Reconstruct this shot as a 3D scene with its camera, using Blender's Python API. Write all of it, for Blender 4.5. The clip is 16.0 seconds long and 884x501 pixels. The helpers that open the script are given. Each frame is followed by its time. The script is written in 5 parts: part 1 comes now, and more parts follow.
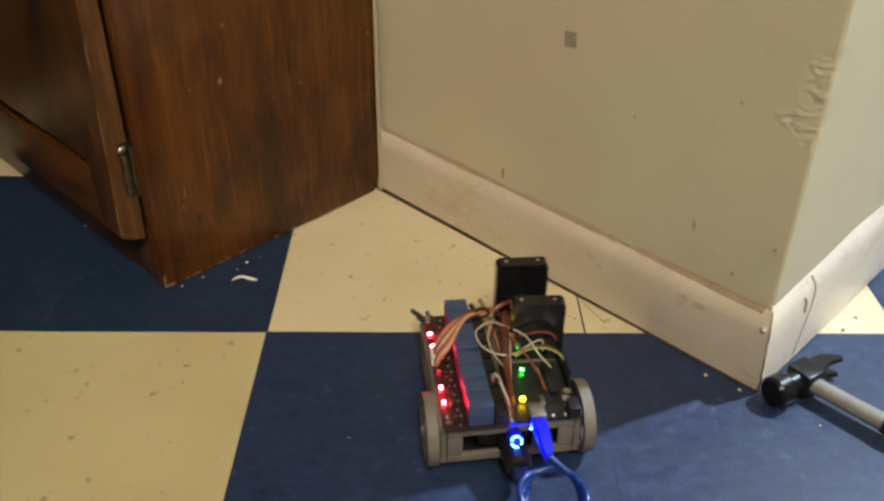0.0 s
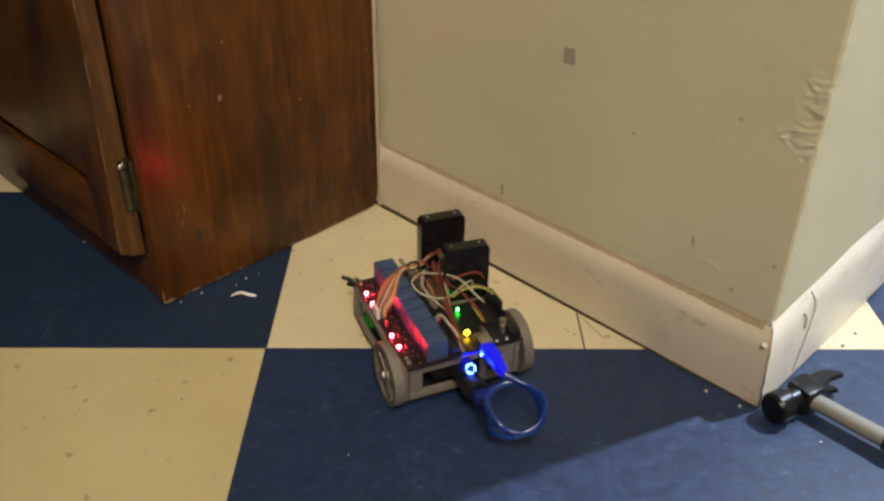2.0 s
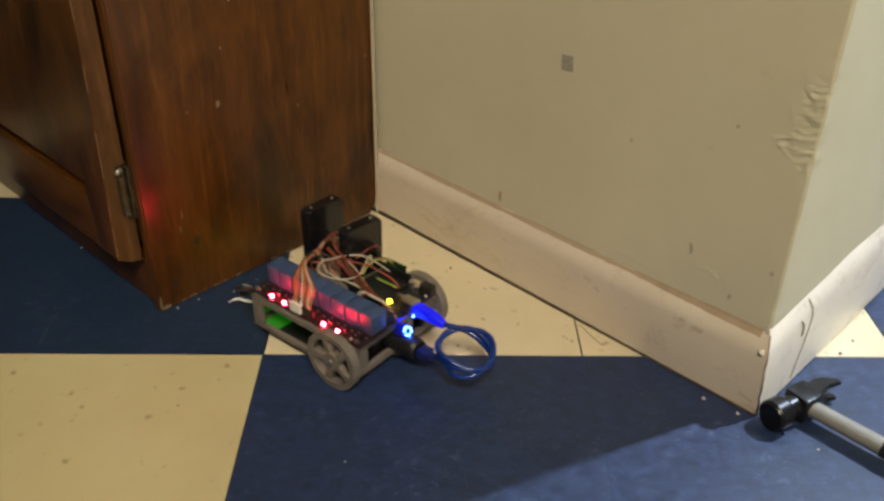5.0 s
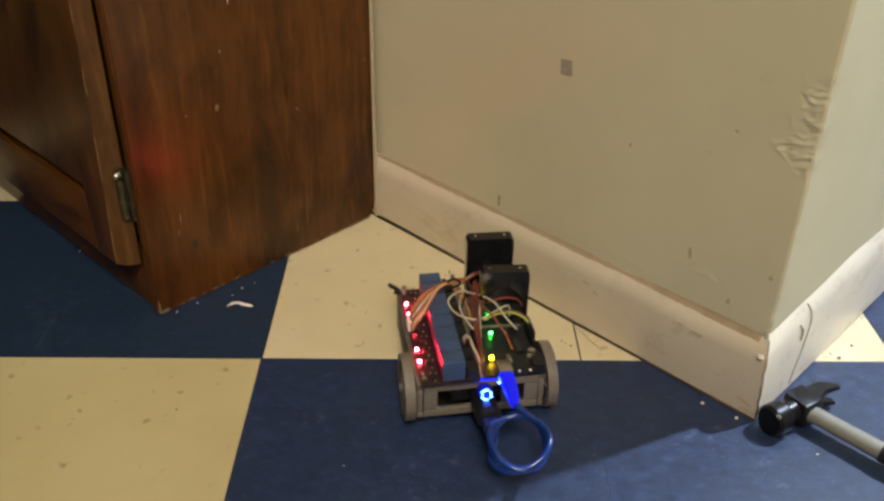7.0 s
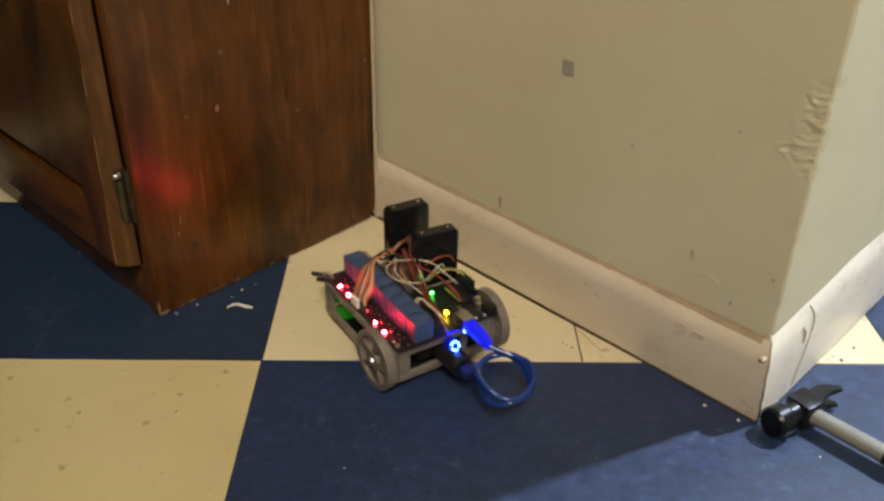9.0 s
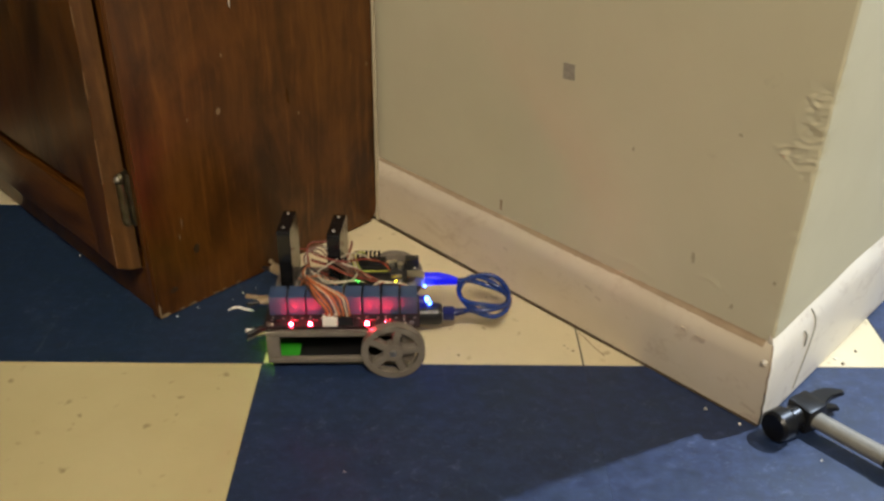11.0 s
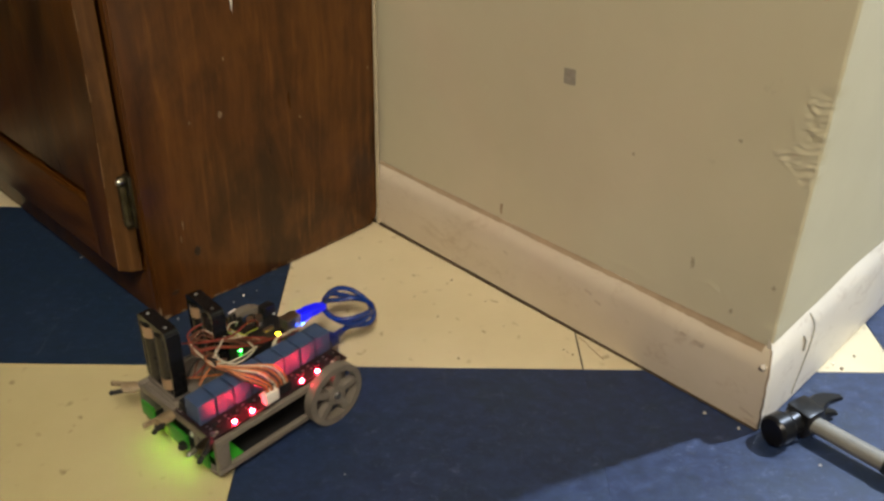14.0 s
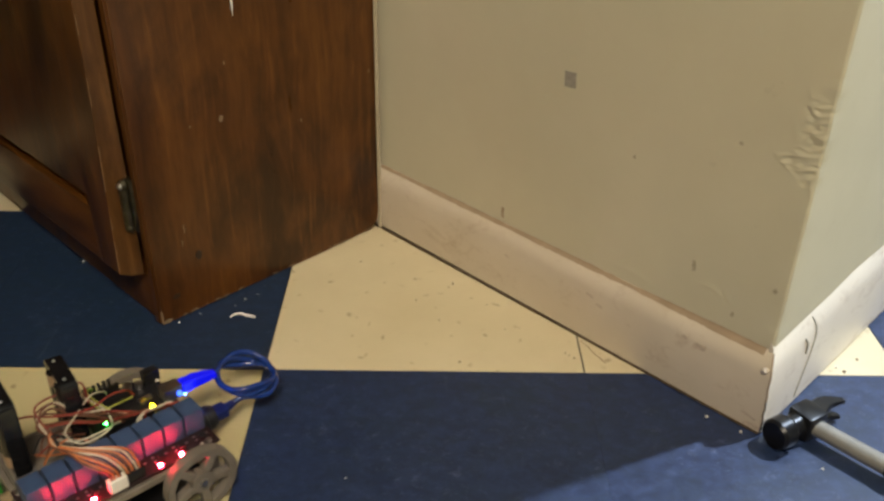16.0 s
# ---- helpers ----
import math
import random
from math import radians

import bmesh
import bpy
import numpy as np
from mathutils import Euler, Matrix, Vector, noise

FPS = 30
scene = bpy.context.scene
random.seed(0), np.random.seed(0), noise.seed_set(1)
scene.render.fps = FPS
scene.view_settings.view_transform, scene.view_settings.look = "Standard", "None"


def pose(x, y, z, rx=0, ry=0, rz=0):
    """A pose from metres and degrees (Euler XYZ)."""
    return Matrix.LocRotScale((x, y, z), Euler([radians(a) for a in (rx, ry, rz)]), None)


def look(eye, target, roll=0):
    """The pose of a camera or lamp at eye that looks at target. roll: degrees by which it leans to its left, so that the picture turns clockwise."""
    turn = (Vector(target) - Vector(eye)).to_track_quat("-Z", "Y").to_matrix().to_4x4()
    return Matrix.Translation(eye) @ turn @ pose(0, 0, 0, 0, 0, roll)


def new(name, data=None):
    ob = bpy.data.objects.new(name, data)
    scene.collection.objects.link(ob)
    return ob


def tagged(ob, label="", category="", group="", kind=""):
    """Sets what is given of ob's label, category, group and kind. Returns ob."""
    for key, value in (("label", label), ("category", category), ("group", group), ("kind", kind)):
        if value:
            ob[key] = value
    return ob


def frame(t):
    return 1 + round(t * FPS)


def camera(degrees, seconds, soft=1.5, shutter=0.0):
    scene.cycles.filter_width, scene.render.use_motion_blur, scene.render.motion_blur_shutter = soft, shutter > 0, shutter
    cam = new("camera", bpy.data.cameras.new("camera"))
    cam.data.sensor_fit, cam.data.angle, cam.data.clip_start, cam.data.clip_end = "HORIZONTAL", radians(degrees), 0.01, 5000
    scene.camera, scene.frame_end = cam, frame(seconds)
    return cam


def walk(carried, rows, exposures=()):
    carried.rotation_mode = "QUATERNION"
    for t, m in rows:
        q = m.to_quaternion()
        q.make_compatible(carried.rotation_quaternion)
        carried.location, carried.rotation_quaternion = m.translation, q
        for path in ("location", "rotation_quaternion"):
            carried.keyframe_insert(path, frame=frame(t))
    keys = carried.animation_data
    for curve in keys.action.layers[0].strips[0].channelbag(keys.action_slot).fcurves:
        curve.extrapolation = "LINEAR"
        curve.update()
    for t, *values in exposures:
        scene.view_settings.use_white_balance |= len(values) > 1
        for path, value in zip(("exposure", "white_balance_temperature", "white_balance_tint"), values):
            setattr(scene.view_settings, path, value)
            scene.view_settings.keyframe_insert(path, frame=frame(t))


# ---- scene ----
# ---- camera and its path ----
cam = camera(52.48, 16.0, soft=2.7, shutter=0.5)
PATH = [
    (0.0, pose(0.1613, -0.6740, 0.5396, 56.529, -0.444, -0.184)),
    (0.5, pose(0.1617, -0.6744, 0.5387, 56.821, -0.349, -0.240)),
    (1.0, pose(0.1609, -0.6736, 0.5396, 56.972, -0.410, -0.269)),
    (1.5, pose(0.1613, -0.6741, 0.5392, 57.322, -0.407, -0.278)),
    (2.0, pose(0.1597, -0.6731, 0.5405, 57.462, -0.493, -0.320)),
    (2.5, pose(0.1608, -0.6736, 0.5399, 57.741, -0.398, -0.238)),
    (3.0, pose(0.1608, -0.6740, 0.5390, 57.904, -0.497, -0.279)),
    (3.5, pose(0.1600, -0.6740, 0.5394, 57.888, -0.620, -0.388)),
    (4.0, pose(0.1600, -0.6728, 0.5404, 57.871, -0.637, -0.399)),
    (6.5, pose(0.1599, -0.6732, 0.5393, 58.094, -0.787, -0.325)),
    (7.0, pose(0.1596, -0.6728, 0.5396, 58.184, -0.793, -0.397)),
    (7.5, pose(0.1604, -0.6697, 0.5384, 58.247, -0.753, -0.400)),
    (8.0, pose(0.1596, -0.6689, 0.5383, 58.277, -0.808, -0.392)),
    (8.5, pose(0.1584, -0.6702, 0.5382, 58.345, -0.841, -0.446)),
    (9.0, pose(0.1580, -0.6701, 0.5376, 58.297, -0.853, -0.417)),
    (11.5, pose(0.1592, -0.6697, 0.5372, 58.528, -0.816, -0.246)),
    (12.0, pose(0.1588, -0.6693, 0.5373, 58.508, -0.836, -0.196)),
    (12.5, pose(0.1580, -0.6697, 0.5375, 58.582, -0.912, -0.215)),
    (13.0, pose(0.1595, -0.6693, 0.5384, 58.585, -0.913, -0.162)),
    (13.5, pose(0.1579, -0.6712, 0.5391, 58.682, -1.031, -0.246)),
    (14.0, pose(0.1578, -0.6717, 0.5396, 58.663, -1.042, -0.215)),
    (14.5, pose(0.1599, -0.6715, 0.5386, 58.657, -0.968, -0.062)),
    (15.0, pose(0.1595, -0.6711, 0.5394, 58.685, -0.980, -0.063)),
    (15.5, pose(0.1593, -0.6714, 0.5387, 58.838, -0.932, -0.103)),
    (16.0, pose(0.1605, -0.6713, 0.5388, 58.914, -0.840, -0.049)),
]
walk(cam, PATH)

# ---- light: a warm ceiling lamp in the room and a whiter one round the corner ----
world = bpy.data.worlds.new("room_air")
scene.world = world
world.use_nodes = True
world.node_tree.nodes["Background"].inputs[0].default_value = (0.9, 0.85, 0.7, 1)
world.node_tree.nodes["Background"].inputs[1].default_value = 0.03


def ceiling_lamp(name, eye, target, size, watts, colour, spread=180):
    data = bpy.data.lights.new(name, "AREA")
    data.shape, data.size, data.energy, data.color = "DISK", size, watts, colour
    data.spread = radians(spread)
    new(name, data).matrix_world = look(eye, target)


ceiling_lamp("kitchen_lamp", (0.30, -1.60, 2.05), (0.0, 0.03, 0.04), 0.75, 5.95, (1.0, 0.864, 0.672), 57)
ceiling_lamp("hall_lamp", (1.816, 0.542, 2.15), (0.50, -0.10, 0.0), 0.08, 95, (0.68, 0.81, 1.0))
scene.view_settings.exposure = 0.0


# ---- materials ----
def material(name, build, rough=0.5, metal=0.0, coat=0.0):
    m = bpy.data.materials.new(name)
    m.use_nodes = True
    nt = m.node_tree
    b = nt.nodes["Principled BSDF"]
    b.inputs["Roughness"].default_value = rough
    b.inputs["Metallic"].default_value = metal
    b.inputs["Coat Weight"].default_value = coat
    b.inputs["Coat Roughness"].default_value = 0.25
    build(nt, b)
    return m


def coords(nt, scale=(1, 1, 1), kind="Object"):
    tc = nt.nodes.new("ShaderNodeTexCoord")
    mp = nt.nodes.new("ShaderNodeMapping")
    mp.inputs["Scale"].default_value = scale
    nt.links.new(tc.outputs[kind], mp.inputs["Vector"])
    return mp.outputs[0]


def noise_tex(nt, vec, scale, detail=4.0, rough=0.55, distort=0.0):
    n = nt.nodes.new("ShaderNodeTexNoise")
    n.inputs["Scale"].default_value, n.inputs["Detail"].default_value = scale, detail
    n.inputs["Roughness"].default_value, n.inputs["Distortion"].default_value = rough, distort
    nt.links.new(vec, n.inputs["Vector"])
    return n.outputs["Fac"]


def ramp(nt, fac, stops):
    r = nt.nodes.new("ShaderNodeValToRGB")
    els = r.color_ramp.elements
    while len(els) < len(stops):
        els.new(0.5)
    for e, (p, c) in zip(els, stops):
        e.position, e.color = p, (*c, 1) if len(c) == 3 else (c[0], c[0], c[0], 1)
    nt.links.new(fac, r.inputs[0])
    return r.outputs[0]


def mix(nt, fac, a, b, mode="MIX"):
    n = nt.nodes.new("ShaderNodeMix")
    n.data_type, n.blend_type = "RGBA", mode
    for slot, v in ((0, fac), (6, a), (7, b)):
        if hasattr(v, "links"):
            nt.links.new(v, n.inputs[slot])
        elif slot == 0:
            n.inputs[0].default_value = v
        else:
            n.inputs[slot].default_value = (*v, 1)
    return n.outputs[2]


def bump(nt, b, height, strength, distance=0.001):
    n = nt.nodes.new("ShaderNodeBump")
    n.inputs["Strength"].default_value, n.inputs["Distance"].default_value = strength, distance
    nt.links.new(height, n.inputs["Height"])
    nt.links.new(n.outputs[0], b.inputs["Normal"])


def plain(colour, vary=0.12, scale=60.0, relief=0.1):
    """One colour with blotches and fine grain."""
    def build(nt, b):
        v = coords(nt)
        big = noise_tex(nt, v, scale, 3)
        fine = noise_tex(nt, v, scale * 9, 2)
        lo = tuple(c * (1 - vary) for c in colour)
        hi = tuple(min(1, c * (1 + vary)) for c in colour)
        c1 = ramp(nt, big, [(0.3, lo), (0.7, hi)])
        nt.links.new(mix(nt, 0.25, c1, ramp(nt, fine, [(0.3, lo), (0.7, hi)])), b.inputs["Base Color"])
        bump(nt, b, fine, relief, 0.0005)
    return build


def shifted(nt, v):
    """Object coordinates moved by each piece's own random number."""
    oi = nt.nodes.new("ShaderNodeObjectInfo")
    add = nt.nodes.new("ShaderNodeVectorMath")
    mul = nt.nodes.new("ShaderNodeVectorMath")
    mul.operation = "SCALE"
    mul.inputs[0].default_value = (7.1, 3.7, 5.3)
    nt.links.new(oi.outputs["Random"], mul.inputs["Scale"])
    nt.links.new(v, add.inputs[0])
    nt.links.new(mul.outputs[0], add.inputs[1])
    return add.outputs[0]


def cream_tile(nt, b, tone=1.0, yellow=1.0, fleck=1.0):
    v = shifted(nt, coords(nt))
    cloud = noise_tex(nt, v, 9, 5)
    base = ramp(nt, cloud, [(0.3, tuple(c * tone for c in (0.605, 0.515, 0.325 * yellow))), (0.7, tuple(c * tone for c in (0.680, 0.592, 0.392 * yellow)))])
    # short dark flecks at two sizes, sparse
    col = base
    for scale, lo, hi, tone, gate in ((36, 0.01, 0.11, (0.41, 0.32, 0.175), 0.46), (14, 0.006, 0.060, (0.30, 0.225, 0.12), 0.39)):
        vo = nt.nodes.new("ShaderNodeTexVoronoi")
        vo.voronoi_dimensions = "2D"
        vo.inputs["Scale"].default_value = scale
        nt.links.new(mix_vec(nt, v, 0.016), vo.inputs["Vector"])
        spot = ramp(nt, vo.outputs["Distance"], [(lo, (1.0,)), (hi, (0.0,))])
        pick = ramp(nt, noise_tex(nt, v, scale * 0.8, 2), [(gate, (0.0,)), (gate + 0.12, (min(0.75 * fleck, 1.0),))])
        col = mix(nt, mix(nt, 1.0, spot, pick, "MULTIPLY"), col, tone)
    grime = ramp(nt, noise_tex(nt, v, 3.5, 6, 0.65), [(0.52, (0.0,)), (0.8, (0.35,))])
    col = mix(nt, grime, col, (0.42, 0.33, 0.19))
    nt.links.new(col, b.inputs["Base Color"])
    nt.links.new(ramp(nt, cloud, [(0.2, (0.42,)), (0.8, (0.58,))]), b.inputs["Roughness"])
    bump(nt, b, noise_tex(nt, v, 45, 4), 0.08, 0.001)


def mix_vec(nt, v, amount):
    n = nt.nodes.new("ShaderNodeTexNoise")
    n.inputs["Scale"].default_value = 70
    nt.links.new(v, n.inputs["Vector"])
    sc = nt.nodes.new("ShaderNodeVectorMath")
    sc.operation = "SCALE"
    sc.inputs["Scale"].default_value = amount
    nt.links.new(n.outputs["Color"], sc.inputs[0])
    ad = nt.nodes.new("ShaderNodeVectorMath")
    nt.links.new(v, ad.inputs[0])
    nt.links.new(sc.outputs[0], ad.inputs[1])
    return ad.outputs[0]


def blue_tile(nt, b, tone=1.0, teal=0.0):
    v = shifted(nt, coords(nt, (1, 1.25, 1)))
    cloud = noise_tex(nt, v, 70, 7, 0.68, 0.3)
    t = lambda r, g, bl: tuple(tone * c for c in (r * (1 - 0.25 * teal), g * (1 + 0.1 * teal), bl * (1 - 0.38 * teal)))
    base = ramp(nt, cloud, [(0.34, t(0.0095, 0.0190, 0.052)), (0.5, t(0.0148, 0.0290, 0.080)), (0.68, t(0.0260, 0.0470, 0.118))])
    # broad worn clouds where the blue has turned dull and greenish
    dull = ramp(nt, noise_tex(nt, v, 26, 6, 0.7, 0.8), [(0.46, (0.0,)), (0.66, (0.42,))])
    base = mix(nt, dull, base, t(0.0125, 0.0265, 0.046))
    # chalky specks, short scuffs and long fine scratches
    speck = ramp(nt, noise_tex(nt, v, 120, 6, 0.75, 0.5), [(0.55, (0.0,)), (0.72, (0.75,))])
    area = ramp(nt, noise_tex(nt, v, 12, 3), [(0.40, (0.15,)), (0.66, (1.0,))])
    col = mix(nt, mix(nt, 1.0, speck, area, "MULTIPLY"), base, t(0.095, 0.125, 0.215))
    for stretch, scale in (((0.12, 1.6, 1), 150), ((1.4, 0.16, 1), 120)):
        line = ramp(nt, noise_tex(nt, shifted(nt, coords(nt, stretch)), scale, 3, 0.5, 0.25), [(0.69, (0.0,)), (0.78, (0.24,))])
        col = mix(nt, line, col, t(0.11, 0.14, 0.20))
    nt.links.new(col, b.inputs["Base Color"])
    nt.links.new(ramp(nt, cloud, [(0.2, (0.36,)), (0.8, (0.58,))]), b.inputs["Roughness"])
    bump(nt, b, noise_tex(nt, v, 45, 4), 0.10, 0.001)


def wood(dark, mid, light, along="Z", grain=1.0):
    def build(nt, b):
        sc = {"Z": (1, 1, 0.06), "Y": (1, 0.06, 1), "X": (0.06, 1, 1)}[along]
        whole = coords(nt)
        # the grain wanders: coordinates pushed aside by a slow noise before they are stretched
        slow = nt.nodes.new("ShaderNodeTexNoise")
        slow.inputs["Scale"].default_value, slow.inputs["Detail"].default_value = 7.0, 2.0
        nt.links.new(whole, slow.inputs["Vector"])
        push = nt.nodes.new("ShaderNodeVectorMath")
        push.operation = "MULTIPLY_ADD"
        push.inputs[1].default_value = (0.018, 0.018, 0.018)
        nt.links.new(slow.outputs["Color"], push.inputs[0])
        nt.links.new(whole, push.inputs[2])
        flat = nt.nodes.new("ShaderNodeVectorMath")
        flat.operation = "MULTIPLY"
        flat.inputs[1].default_value = sc
        nt.links.new(push.outputs[0], flat.inputs[0])
        v = flat.outputs[0]
        fine = noise_tex(nt, v, 210 * grain, 6, 0.7)
        wide = noise_tex(nt, v, 40 * grain, 7, 0.68, 0.9)
        c = ramp(nt, wide, [(0.26, dark), (0.50, mid), (0.78, light)])
        c = mix(nt, ramp(nt, fine, [(0.36, (0.32,)), (0.56, (0.0,))]), c, dark)
        # smudges where the stain lies thick, and rubbed lighter places
        thick = noise_tex(nt, coords(nt, tuple(0.45 + 0.55 * x for x in sc)), 11, 5, 0.62, 0.6)
        c = mix(nt, ramp(nt, thick, [(0.45, (0.0,)), (0.64, (0.80,))]), c, tuple(x * 0.42 for x in dark))
        rubbed = ramp(nt, noise_tex(nt, coords(nt, tuple(0.5 + 0.5 * x for x in sc)), 19, 4, 0.6), [(0.52, (0.0,)), (0.74, (0.40,))])
        c = mix(nt, rubbed, c, tuple(1.25 * x for x in light))
        lines = noise_tex(nt, v, 150 * grain, 5, 0.6, 0.3)
        c = mix(nt, ramp(nt, lines, [(0.55, (0.0,)), (0.72, (0.44,))]), c, tuple(1.5 * x for x in light))
        nt.links.new(c, b.inputs["Base Color"])
        nt.links.new(ramp(nt, wide, [(0.3, (0.26,)), (0.7, (0.40,))]), b.inputs["Roughness"])
        b.inputs["Specular IOR Level"].default_value = 0.32
        b.inputs["Coat Roughness"].default_value = 0.20
        bump(nt, b, fine, 0.14, 0.0006)
    return build


def painted_wall(nt, b):
    v = coords(nt)
    big = noise_tex(nt, v, 5, 5, 0.6)
    c = ramp(nt, big, [(0.3, (0.552, 0.506, 0.350)), (0.7, (0.612, 0.566, 0.404))])
    dirt = ramp(nt, noise_tex(nt, v, 38, 6, 0.75), [(0.66, (0.0,)), (0.80, (0.5,))])
    c = mix(nt, dirt, c, (0.36, 0.31, 0.21))
    nt.links.new(c, b.inputs["Base Color"])
    bump(nt, b, noise_tex(nt, v, 120, 5), 0.12, 0.0008)


def painted_board(nt, b, low=(0.575, 0.492, 0.372), high=(0.650, 0.570, 0.450)):
    v = coords(nt)
    big = noise_tex(nt, v, 8, 5, 0.6)
    c = ramp(nt, big, [(0.3, low), (0.7, high)])
    scuff = ramp(nt, noise_tex(nt, coords(nt, (0.6, 0.6, 1.3)), 30, 8, 0.78, 0.5), [(0.53, (0.0,)), (0.72, (0.62,))])
    c = mix(nt, scuff, c, (0.37, 0.26, 0.155))
    nt.links.new(c, b.inputs["Base Color"])
    bump(nt, b, noise_tex(nt, v, 60, 5), 0.15, 0.001)


def glow(colour, strength, base=None):
    def build(nt, b):
        b.inputs["Base Color"].default_value = (*(base or colour), 1)
        b.inputs["Emission Color"].default_value = (*colour, 1)
        b.inputs["Emission Strength"].default_value = strength
    return build


def printed_plastic(nt, b):
    v = coords(nt)
    layers = noise_tex(nt, coords(nt, (0.05, 0.05, 1)), 900, 2)
    c = ramp(nt, noise_tex(nt, v, 70, 4), [(0.3, (0.140, 0.120, 0.097)), (0.7, (0.195, 0.170, 0.139))])
    nt.links.new(c, b.inputs["Base Color"])
    bump(nt, b, layers, 0.25, 0.0006)


